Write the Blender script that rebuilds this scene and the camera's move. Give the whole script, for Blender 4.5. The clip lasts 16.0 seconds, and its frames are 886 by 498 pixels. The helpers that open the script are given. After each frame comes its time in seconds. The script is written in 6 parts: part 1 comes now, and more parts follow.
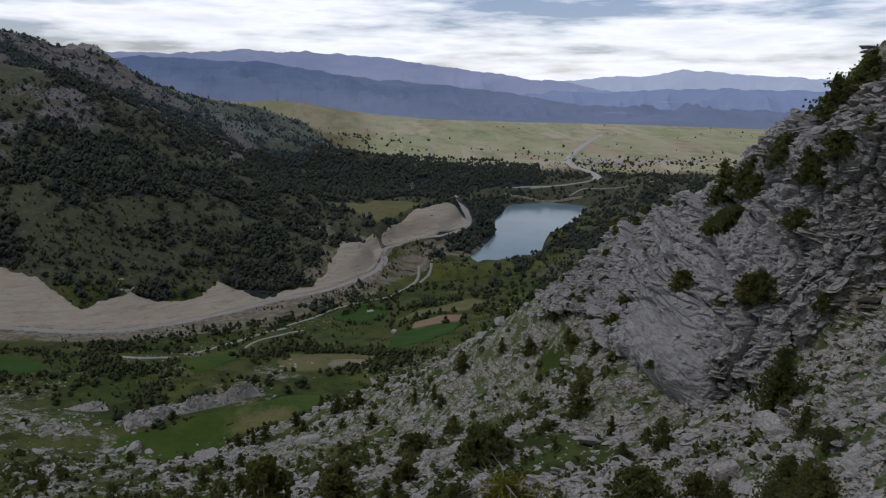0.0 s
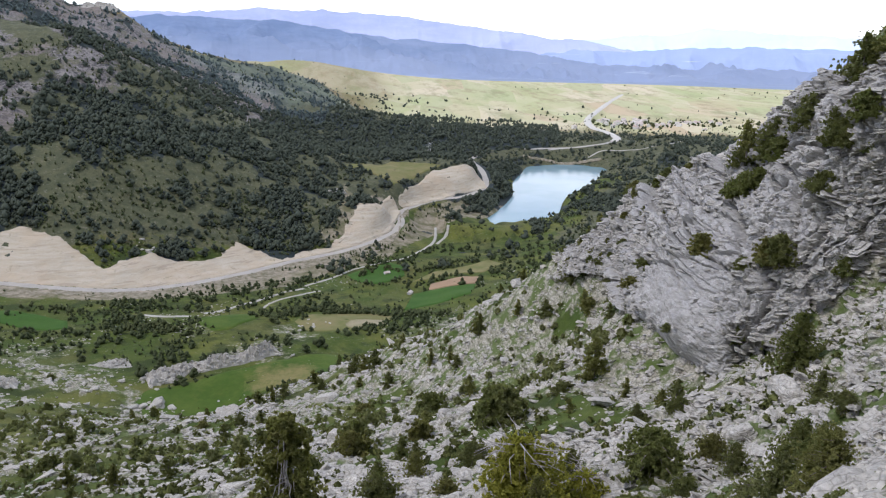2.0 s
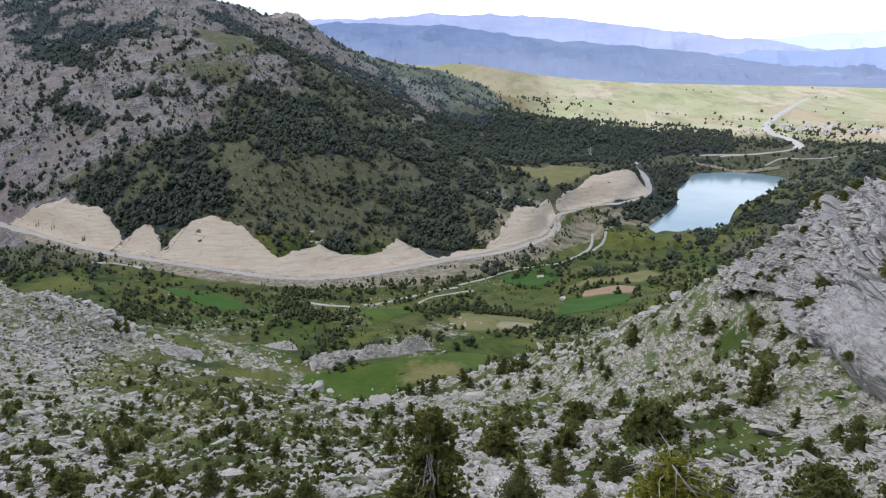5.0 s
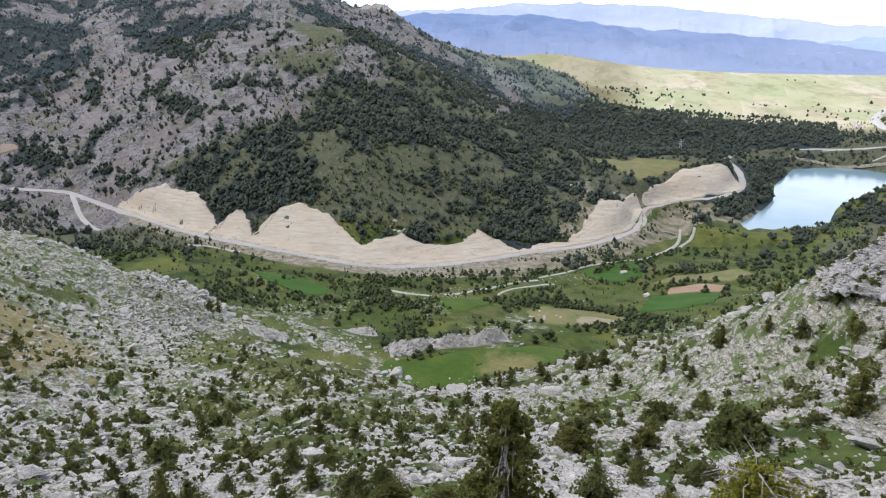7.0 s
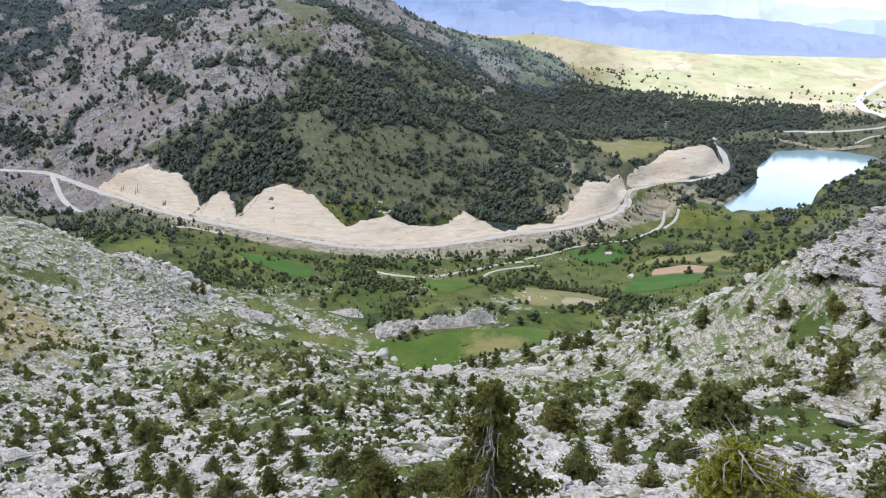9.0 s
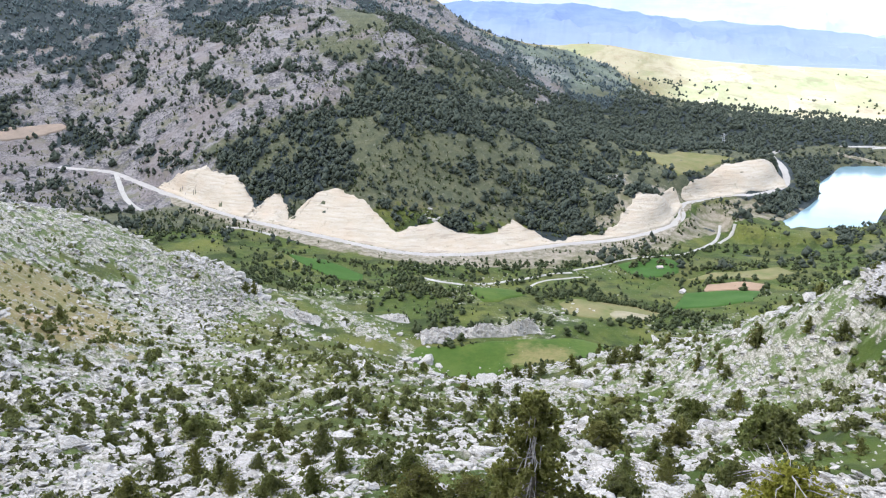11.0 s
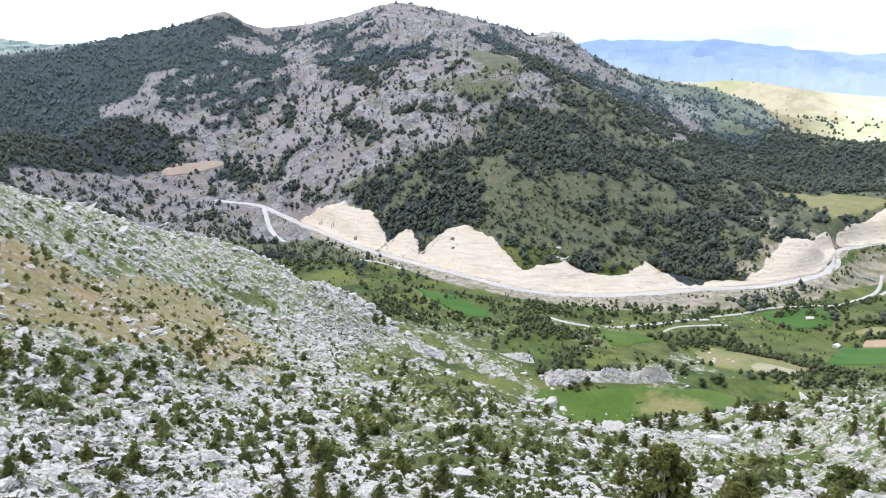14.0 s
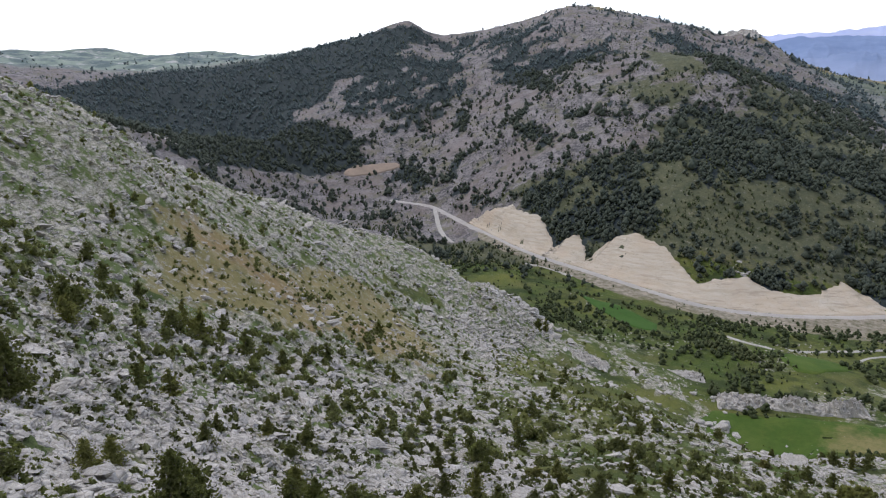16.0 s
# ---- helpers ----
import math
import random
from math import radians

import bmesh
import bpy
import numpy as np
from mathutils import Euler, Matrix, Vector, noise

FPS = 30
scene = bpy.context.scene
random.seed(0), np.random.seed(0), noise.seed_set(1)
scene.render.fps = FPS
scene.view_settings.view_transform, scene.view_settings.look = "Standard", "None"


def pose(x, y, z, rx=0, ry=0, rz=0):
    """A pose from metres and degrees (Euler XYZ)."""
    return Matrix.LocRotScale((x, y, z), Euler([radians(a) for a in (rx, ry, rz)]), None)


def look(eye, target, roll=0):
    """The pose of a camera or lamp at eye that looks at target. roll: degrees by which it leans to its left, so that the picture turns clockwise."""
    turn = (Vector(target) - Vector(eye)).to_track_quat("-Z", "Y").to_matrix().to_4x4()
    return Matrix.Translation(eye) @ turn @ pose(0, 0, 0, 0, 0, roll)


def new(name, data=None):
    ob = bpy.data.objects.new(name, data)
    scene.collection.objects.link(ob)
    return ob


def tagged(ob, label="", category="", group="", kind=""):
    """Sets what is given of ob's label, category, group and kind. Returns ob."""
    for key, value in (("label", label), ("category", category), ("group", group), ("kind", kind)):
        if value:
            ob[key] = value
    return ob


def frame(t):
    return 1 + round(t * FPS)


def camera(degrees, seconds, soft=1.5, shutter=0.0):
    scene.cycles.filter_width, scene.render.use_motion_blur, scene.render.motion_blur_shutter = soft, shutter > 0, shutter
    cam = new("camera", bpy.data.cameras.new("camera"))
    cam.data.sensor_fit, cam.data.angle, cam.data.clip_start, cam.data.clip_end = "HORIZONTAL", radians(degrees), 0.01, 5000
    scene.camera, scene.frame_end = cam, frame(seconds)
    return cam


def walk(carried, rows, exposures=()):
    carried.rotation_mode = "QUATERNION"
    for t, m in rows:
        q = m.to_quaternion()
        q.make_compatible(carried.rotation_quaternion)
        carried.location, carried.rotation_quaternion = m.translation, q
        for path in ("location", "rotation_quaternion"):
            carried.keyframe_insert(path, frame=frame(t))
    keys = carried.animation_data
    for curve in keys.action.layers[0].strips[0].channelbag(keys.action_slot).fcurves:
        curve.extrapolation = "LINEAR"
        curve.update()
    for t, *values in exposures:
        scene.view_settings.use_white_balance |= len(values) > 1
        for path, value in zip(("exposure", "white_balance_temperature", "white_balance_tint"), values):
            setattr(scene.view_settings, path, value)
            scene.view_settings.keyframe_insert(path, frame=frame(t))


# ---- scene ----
# ---- camera: a slow pan from one standing point ----
LENS = 66.0
EYE = Vector((0.15, 0.1, 0.0))
ROWS = [
    (0.0, -5.31, -13.10, 0.68),
    (0.5, -4.74, -15.87, 0.87),
    (1.0, -3.93, -16.73, 0.41),
    (1.5, -3.86, -16.50, 0.76),
    (2.0, -3.89, -16.32, 0.65),
    (2.5, -3.61, -16.12, 0.39),
    (3.0, -1.36, -16.23, 0.03),
    (3.5, 0.00, -16.50, 0.38),
    (4.0, 0.50, -17.04, 0.24),
    (4.5, 4.53, -16.95, 1.03),
    (5.0, 9.56, -16.14, -0.16),
    (5.2, 11.63, -16.12, -0.35),
    (7.3, 16.64, -16.88, -0.58),
    (7.5, 16.22, -16.98, -0.42),
    (8.0, 15.84, -17.69, -0.44),
    (8.5, 15.27, -18.22, -0.48),
    (8.7, 15.06, -18.44, -0.27),
    (10.8, 20.08, -17.85, -0.01),
    (11.0, 19.62, -17.78, 0.24),
    (11.5, 22.74, -18.74, 0.07),
    (12.0, 24.85, -20.15, -0.12),
    (12.5, 24.34, -20.60, -0.33),
    (13.0, 23.48, -22.08, -0.31),
    (13.5, 24.65, -22.04, -0.79),
    (14.0, 30.70, -14.56, -0.90),
    (14.5, 33.61, -11.65, -1.07),
    (15.0, 34.83, -11.29, -1.02),
    (15.5, 40.63, -12.56, -1.60),
    (16.0, 44.99, -13.90, -1.76),
]


def facing(turn, tilt):
    a, b = radians(turn), radians(tilt)
    return Vector((-math.sin(a) * math.cos(b), math.cos(a) * math.cos(b), math.sin(b)))


EXPOSURES = [(0.0, -2.7, 6250, 11), (0.5, -2.05, 6250, 11), (1.0, -1.47, 6250, 11), (1.5, -1.15, 6300, 11), (2.5, -1.13, 6300, 11), (3.5, -1.15, 6300, 11), (5.0, -1.22, 6250, 10),
             (7.5, -0.8, 6350, 10), (9.0, -0.6, 6300, 10), (11.0, -0.28, 6150, 9), (12.5, -0.16, 6200, 9), (13.5, -0.11, 6200, 9), (14.0, -0.22, 6150, 9), (14.5, -0.58, 6150, 9), (15.0, -0.99, 6200, 11),
             (15.5, -1.25, 6350, 12), (16.0, -1.28, 6350, 12)]
cam = camera(LENS, 16.0, soft=1.2)
walk(cam, [(t, look(EYE, EYE + 100 * facing(turn, tilt), roll)) for t, turn, tilt, roll in ROWS], EXPOSURES)

# ---- sky and sun ----
world = bpy.data.worlds.new("sky")
scene.world = world
world.use_nodes = True
wn, wl = world.node_tree.nodes, world.node_tree.links
wn.clear()
SUN_UP, SUN_TURN = radians(58), radians(-105)
sky = wn.new("ShaderNodeTexSky")
sky.sky_type, sky.sun_disc = "NISHITA", False
sky.sun_elevation, sky.sun_rotation = SUN_UP, SUN_TURN
sky.dust_density = 1.0
coords = wn.new("ShaderNodeTexCoord")
stretch = wn.new("ShaderNodeMapping")
stretch.inputs["Scale"].default_value = (2.2, 2.2, 16.0)
billow = wn.new("ShaderNodeTexNoise")
billow.inputs["Scale"].default_value, billow.inputs["Detail"].default_value, billow.inputs["Roughness"].default_value = 1.6, 7.0, 0.58
cover = wn.new("ShaderNodeMapRange")
cover.inputs["From Min"].default_value, cover.inputs["From Max"].default_value = 0.40, 0.56
tone = wn.new("ShaderNodeMapRange")
tone.inputs["From Min"].default_value, tone.inputs["From Max"].default_value = 0.45, 0.72
cloud = wn.new("ShaderNodeMix")
cloud.data_type = "RGBA"
cloud.inputs["A"].default_value, cloud.inputs["B"].default_value = (76.0, 76.0, 77.0, 1), (48.0, 49.5, 54.0, 1)
blend = wn.new("ShaderNodeMix")
blend.data_type = "RGBA"
# the cloud cover is thick overhead and lit through towards the horizon
parts = wn.new("ShaderNodeSeparateXYZ")
rise = wn.new("ShaderNodeMapRange")
rise.inputs["From Min"].default_value, rise.inputs["From Max"].default_value = 0.12, 0.45
rise.inputs["To Min"].default_value, rise.inputs["To Max"].default_value = 1.0, 0.27
thick = wn.new("ShaderNodeMix")
thick.data_type, thick.blend_type = "RGBA", "MULTIPLY"
thick.inputs["Factor"].default_value = 1.0
back = wn.new("ShaderNodeBackground")
back.inputs["Strength"].default_value = 0.1
wout = wn.new("ShaderNodeOutputWorld")
wl.new(coords.outputs["Generated"], stretch.inputs["Vector"])
wl.new(coords.outputs["Generated"], parts.inputs["Vector"])
wl.new(parts.outputs["Z"], rise.inputs["Value"])
wl.new(stretch.outputs["Vector"], billow.inputs["Vector"])
wl.new(billow.outputs["Fac"], cover.inputs["Value"])
wl.new(billow.outputs["Fac"], tone.inputs["Value"])
wl.new(tone.outputs["Result"], cloud.inputs["Factor"])
wl.new(cloud.outputs["Result"], thick.inputs["A"])
wl.new(rise.outputs["Result"], thick.inputs["B"])
wl.new(cover.outputs["Result"], blend.inputs["Factor"])
veil = wn.new("ShaderNodeMix")
veil.data_type, veil.blend_type = "RGBA", "MULTIPLY"
veil.inputs["Factor"].default_value, veil.inputs["B"].default_value = 1.0, (6.3, 5.9, 6.7, 1)
wl.new(sky.outputs["Color"], veil.inputs["A"])
wl.new(veil.outputs["Result"], blend.inputs["A"])
wl.new(thick.outputs["Result"], blend.inputs["B"])
wl.new(blend.outputs["Result"], back.inputs["Color"])
wl.new(back.outputs["Background"], wout.inputs["Surface"])

sun = new("sun", bpy.data.lights.new("sun", "SUN"))
sun.data.energy, sun.data.angle, sun.data.color = 3.4, radians(5), (1.0, 0.97, 0.91)
SUN_FROM = Vector((math.sin(SUN_TURN) * math.cos(SUN_UP), math.cos(SUN_TURN) * math.cos(SUN_UP), math.sin(SUN_UP)))
sun.matrix_world = look(SUN_FROM * 500, (0, 0, 0))

# ---- materials ----
class Nodes:
    """A small hand for wiring a procedural material."""

    def __init__(self, name, rough=0.9):
        self.mat = bpy.data.materials.new(name)
        self.mat.use_nodes = True
        self.tree = self.mat.node_tree
        self.bsdf = self.tree.nodes["Principled BSDF"]
        self.bsdf.inputs["Roughness"].default_value = rough
        self.bsdf.inputs["Specular IOR Level"].default_value = 0.2
        self.where = self.node("ShaderNodeNewGeometry").outputs["Position"]

    def node(self, kind):
        return self.tree.nodes.new(kind)

    def wire(self, a, b):
        self.tree.links.new(a, b)

    def noise(self, scale, detail=5.0, rough=0.6, squash=(1, 1, 1), where=None):
        m, n = self.node("ShaderNodeMapping"), self.node("ShaderNodeTexNoise")
        m.inputs["Scale"].default_value = squash
        self.wire(where or self.where, m.inputs["Vector"])
        self.wire(m.outputs["Vector"], n.inputs["Vector"])
        n.inputs["Scale"].default_value, n.inputs["Detail"].default_value, n.inputs["Roughness"].default_value = scale, detail, rough
        return n.outputs["Fac"]

    def cells(self, scale, feature="DISTANCE_TO_EDGE", squash=(1, 1, 1)):
        m, n = self.node("ShaderNodeMapping"), self.node("ShaderNodeTexVoronoi")
        m.inputs["Scale"].default_value = squash
        n.feature = feature
        n.inputs["Scale"].default_value = scale
        self.wire(self.where, m.inputs["Vector"])
        self.wire(m.outputs["Vector"], n.inputs["Vector"])
        return n.outputs["Distance"]

    def span(self, value, a, b, lo=0.0, hi=1.0):
        n = self.node("ShaderNodeMapRange")
        for k, v in (("From Min", a), ("From Max", b), ("To Min", lo), ("To Max", hi)):
            n.inputs[k].default_value = v
        self.wire(value, n.inputs["Value"])
        return n.outputs["Result"]

    def mix(self, fac, a, b, how="MIX"):
        n = self.node("ShaderNodeMix")
        n.data_type, n.blend_type = "RGBA", how
        for key, v in (("Factor", fac), ("A", a), ("B", b)):
            if isinstance(v, tuple):
                n.inputs[key].default_value = (*v, 1)
            elif isinstance(v, (int, float)):
                n.inputs[key].default_value = v
            else:
                self.wire(v, n.inputs[key])
        return n.outputs["Result"]

    def maths(self, how, a, b=0.5):
        n = self.node("ShaderNodeMath")
        n.operation = how
        for i, v in enumerate((a, b)):
            if isinstance(v, (int, float)):
                n.inputs[i].default_value = v
            else:
                self.wire(v, n.inputs[i])
        return n.outputs["Value"]

    def mask(self, name):
        n = self.node("ShaderNodeAttribute")
        n.attribute_name = name
        return n.outputs["Fac"]

    def done(self, colour, height=None, depth=0.1, strength=0.8):
        if isinstance(colour, tuple):
            self.bsdf.inputs["Base Color"].default_value = (*colour, 1)
        else:
            self.wire(colour, self.bsdf.inputs["Base Color"])
        if height is not None:
            b = self.node("ShaderNodeBump")
            b.inputs["Strength"].default_value, b.inputs["Distance"].default_value = strength, depth
            self.wire(height, b.inputs["Height"])
            self.wire(b.outputs["Normal"], self.bsdf.inputs["Normal"])
        return self.mat


def limestone(name, light=(0.70, 0.66, 0.585), dark=(0.33, 0.31, 0.265), scale=1.0, vary="island", streaks=0.35, cracks=0.35, joints=0.55):
    n = Nodes(name, 0.85)
    big = n.noise(0.25 * scale, 4, 0.6)
    pits = n.noise(6.0 * scale, 7, 0.75)
    grain = n.noise(2.2 * scale, 8, 0.7, (1, 1, 2.5))
    streak = n.noise(1.1 * scale, 5, 0.6, (1, 1, 0.25))
    c = n.mix(n.span(grain, 0.35, 0.68), dark, light)
    c = n.mix(n.span(big, 0.4, 0.65, 0, 0.3), c, (0.40, 0.39, 0.37))
    c = n.mix(n.span(streak, 0.55, 0.75, 0, streaks), c, (0.30, 0.30, 0.31))
    c = n.mix(n.span(pits, 0.54, 0.66, 0, 0.5), c, (0.22, 0.21, 0.18))
    if vary == "island":
        info = n.node("ShaderNodeNewGeometry").outputs["Random Per Island"]
    else:
        info = n.node("ShaderNodeObjectInfo").outputs["Random"]
    c = n.mix(n.span(info, 0, 1, 0, 0.32), c, (0.30, 0.29, 0.265))
    crack = n.span(n.cells(0.8 * scale, squash=(1, 1, 2.2)), 0.0, 0.08)
    fissure = n.span(n.cells(1.7 * scale, squash=(0.6, 1.0, 1.8)), 0.0, 0.05, joints, 0.0)
    c = n.mix(fissure, c, (0.13, 0.12, 0.10))
    return n.done(c, n.maths("ADD", n.maths("MULTIPLY", grain, 0.8), n.maths("MULTIPLY", crack, cracks)), 0.25 / scale)


def hillside():
    """The ground sheet: bare limestone, turf, dry turf and forest floor, laid out by the land cover."""
    n = Nodes("hillside_ground", 0.95)
    mid, fine = n.noise(0.09, 6, 0.65), n.noise(0.9, 8, 0.72)
    turf = n.mix(n.span(mid, 0.35, 0.65), (0.045, 0.076, 0.012), (0.084, 0.110, 0.020))
    turf = n.mix(n.span(n.noise(0.016, 5, 0.6), 0.50, 0.62, 0, 0.75), turf, (0.150, 0.155, 0.034))
    turf = n.mix(n.span(n.noise(0.03, 4), 0.45, 0.7, 0, 0.7), turf, (0.135, 0.126, 0.043))
    turf = n.mix(n.span(fine, 0.45, 0.75, 0, 0.5), turf, (0.065, 0.075, 0.03))
    turf = n.mix(n.span(n.noise(0.5, 8, 0.8), 0.58, 0.65, 0, 0.6), turf, (0.34, 0.325, 0.28))
    turf = n.mix(n.span(n.noise(0.05, 6, 0.7), 0.50, 0.60, 0, 0.7), turf, (0.028, 0.042, 0.013))
    bedding = n.maths("ADD", n.maths("MULTIPLY", n.noise(0.8, 7, 0.7, (0.3, 0.3, 2.2)), 0.6), n.maths("MULTIPLY", n.noise(1.4, 8, 0.75), 0.4))
    stone = n.mix(n.span(bedding, 0.40, 0.54), (0.082, 0.088, 0.036), (0.50, 0.465, 0.39))
    fissure = n.maths("MINIMUM", n.cells(0.55, squash=(0.7, 1.2, 1.6)), n.maths("MULTIPLY", n.cells(1.5, squash=(0.7, 1.2, 1.6)), 1.6))
    stone = n.mix(n.maths("MULTIPLY", n.span(fissure, 0.0, 0.09, 0.8, 0), n.span(n.noise(0.7, 6, 0.7), 0.40, 0.56)), stone, (0.055, 0.05, 0.032))
    stone = n.mix(n.span(n.noise(0.22, 6, 0.7), 0.475, 0.555, 0, 0.92), stone, (0.080, 0.118, 0.024))
    stone = n.mix(n.span(n.noise(2.6, 6, 0.75), 0.50, 0.60, 0, 0.5), stone, (0.095, 0.11, 0.045))
    speck = n.span(n.maths("ADD", n.maths("MULTIPLY", n.noise(0.30, 7, 0.78), 0.65), n.maths("MULTIPLY", n.noise(0.05, 6, 0.7), 0.35)), 0.45, 0.54)
    scree = n.mix(speck, (0.066, 0.064, 0.064), (0.245, 0.226, 0.212))
    scree = n.mix(n.span(n.noise(0.045, 6, 0.7), 0.52, 0.62, 0, 0.8), scree, (0.135, 0.13, 0.075))
    scree = n.mix(n.span(n.noise(0.012, 4, 0.6), 0.50, 0.62, 0, 0.55), scree, (0.19, 0.158, 0.14))
    # forest floor blued to carry the haze of the far slopes
    wood = n.mix(n.span(mid, 0.35, 0.65), (0.024, 0.033, 0.034), (0.044, 0.056, 0.053))
    dry = n.mix(n.span(mid, 0.3, 0.7), (0.255, 0.205, 0.09), (0.175, 0.165, 0.062))
    dry = n.mix(n.span(n.noise(0.028, 4, 0.6), 0.5, 0.62, 0, 0.7), dry, (0.26, 0.175, 0.085))
    dry = n.mix(n.span(fine, 0.45, 0.7, 0, 0.5), dry, (0.085, 0.085, 0.03))
    dry = n.mix(n.span(n.noise(0.5, 7, 0.75), 0.53, 0.60, 0, 0.8), dry, (0.33, 0.31, 0.265))
    dry = n.mix(n.span(n.noise(0.17, 7, 0.75), 0.40, 0.34, 0, 0.6), dry, (0.07, 0.078, 0.035))
    # far ridges: air haze painted into the ground colour
    hazy_ground = n.mix(n.span(n.noise(0.011, 6, 0.7), 0.42, 0.56), (0.23, 0.28, 0.22), (0.095, 0.13, 0.125))
    hazy_ground = n.mix(n.span(n.noise(0.02, 6, 0.75), 0.56, 0.64), hazy_ground, (0.42, 0.42, 0.38))
    tile, cell = n.node("ShaderNodeMapping"), n.node("ShaderNodeTexVoronoi")
    tile.inputs["Scale"].default_value, tile.inputs["Rotation"].default_value = (0.9, 0.34, 0.0), (0, 0, 0.25)
    cell.inputs["Scale"].default_value = 0.011
    n.wire(n.where, tile.inputs["Vector"])
    n.wire(tile.outputs["Vector"], cell.inputs["Vector"])
    shade = n.node("ShaderNodeSeparateColor")
    n.wire(cell.outputs["Color"], shade.inputs["Color"])
    # sunshine on the plain is put into these very pale field colours
    sunlit_crop = n.mix(n.span(shade.outputs["Red"], 0.2, 0.8), (0.52, 0.48, 0.29), (0.62, 0.55, 0.38))
    sunlit_crop = n.mix(n.span(shade.outputs["Green"], 0.84, 0.94), sunlit_crop, (0.53, 0.43, 0.28))
    sunlit_crop = n.mix(n.span(shade.outputs["Blue"], 0.76, 0.86), sunlit_crop, (0.47, 0.47, 0.27))
    sunlit_crop = n.mix(n.span(n.noise(0.010, 7, 0.7, (1.0, 0.3, 1)), 0.53, 0.64, 0, 0.7), sunlit_crop, (0.27, 0.29, 0.14))
    sunlit_crop = n.mix(n.span(n.noise(0.0028, 5, 0.6, (1.0, 0.35, 1)), 0.47, 0.60, 0, 0.55), sunlit_crop, (0.38, 0.44, 0.19))
    sunlit_crop = n.mix(n.span(n.noise(0.022, 8, 0.75, (1.0, 0.4, 1)), 0.50, 0.62, 0, 0.65), sunlit_crop, (0.33, 0.28, 0.165))
    edge = n.maths("MULTIPLY", n.maths("SUBTRACT", n.noise(0.14, 7, 0.72), 0.5), 1.6)

    def lay(c, name, over, lo=0.4, hi=0.6):
        return n.mix(n.span(n.maths("ADD", n.mask(name), edge), lo, hi), c, over)

    c = lay(turf, "dry", dry)
    heath = n.mix(n.span(mid, 0.35, 0.65), (0.072, 0.082, 0.046), (0.118, 0.118, 0.064))
    heath = n.mix(n.span(n.noise(0.2, 7, 0.75), 0.52, 0.62, 0, 0.75), heath, (0.045, 0.055, 0.030))
    heath = n.mix(n.span(n.noise(0.26, 7, 0.75), 0.58, 0.64, 0, 0.6), heath, (0.27, 0.25, 0.205))
    c = lay(c, "heath", heath)
    spoil = n.mix(n.span(n.noise(0.08, 6, 0.7), 0.38, 0.60), (0.33, 0.285, 0.215), (0.125, 0.125, 0.06))
    spoil = n.mix(n.span(fine, 0.45, 0.7, 0, 0.6), spoil, (0.17, 0.15, 0.105))
    c = lay(c, "spoil", spoil)
    c = lay(c, "scree", scree)
    c = lay(c, "wood", wood)
    c = lay(c, "rock", stone)
    c = n.mix(n.mask("plain"), c, sunlit_crop)
    c = n.mix(n.mask("haze_tint"), c, hazy_ground)
    bump = n.maths("ADD", n.maths("MULTIPLY", fine, 0.7), n.maths("MULTIPLY", mid, 1.2))
    return n.done(c, bump, 0.6)


def marl():
    """Fresh cut earth in thin tilted beds."""
    n = Nodes("fresh_cut_marl", 0.95)
    bed, big, fine = n.noise(0.5, 5, 0.6, (0.10, 0.10, 1.2)), n.noise(0.035, 5, 0.6), n.noise(0.6, 7, 0.7)
    c = n.mix(n.span(bed, 0.35, 0.65), (0.53, 0.475, 0.375), (0.45, 0.385, 0.285))
    c = n.mix(n.span(big, 0.45, 0.68, 0, 0.6), c, (0.50, 0.395, 0.275))
    c = n.mix(n.span(fine, 0.50, 0.72, 0, 0.5), c, (0.40, 0.34, 0.265))
    c = n.mix(n.span(n.noise(0.3, 6, 0.7, (0.12, 0.12, 2.0)), 0.56, 0.64, 0, 0.55), c, (0.30, 0.25, 0.19))
    c = n.mix(n.span(n.noise(0.12, 6, 0.7, (1, 1, 0.3)), 0.60, 0.70, 0, 0.7), c, (0.22, 0.20, 0.13))
    return n.done(c, n.maths("ADD", bed, fine), 1.0)


def plain_noise(name, a, b, scale=0.3, rough=0.9, fine=3.0, depth=0.05, squash=(1, 1, 1)):
    n = Nodes(name, rough)
    x, y = n.noise(scale, 6, 0.65, squash), n.noise(fine, 6, 0.7)
    c = n.mix(n.span(x, 0.35, 0.65), a, b)
    c = n.mix(n.span(y, 0.4, 0.7, 0, 0.35), c, tuple(v * 0.6 for v in a))
    return n.done(c, y, depth)


def foliage(name, dark, light, thin=0.0):
    n = Nodes(name, 0.8)
    r = n.node("ShaderNodeObjectInfo").outputs["Random"]
    isl = n.node("ShaderNodeNewGeometry").outputs["Random Per Island"]
    c = n.mix(n.span(n.noise(1.3, 4), 0.3, 0.7), dark, light)
    c = n.mix(n.span(isl, 0, 1, 0, 0.45), c, tuple(0.6 * v for v in dark))
    c = n.mix(n.span(r, 0, 1, 0, 0.35), c, (0.10, 0.10, 0.03))
    if thin:
        through_leaf, both = n.node("ShaderNodeBsdfTranslucent"), n.node("ShaderNodeMixShader")
        both.inputs[0].default_value = thin
        n.wire(n.mix(1.0, c, (1.0, 1.1, 0.6), "MULTIPLY"), through_leaf.inputs["Color"])
        n.wire(n.bsdf.outputs[0], both.inputs[1])
        n.wire(through_leaf.outputs[0], both.inputs[2])
        n.wire(both.outputs[0], n.tree.nodes["Material Output"].inputs["Surface"])
    return n.done(c)


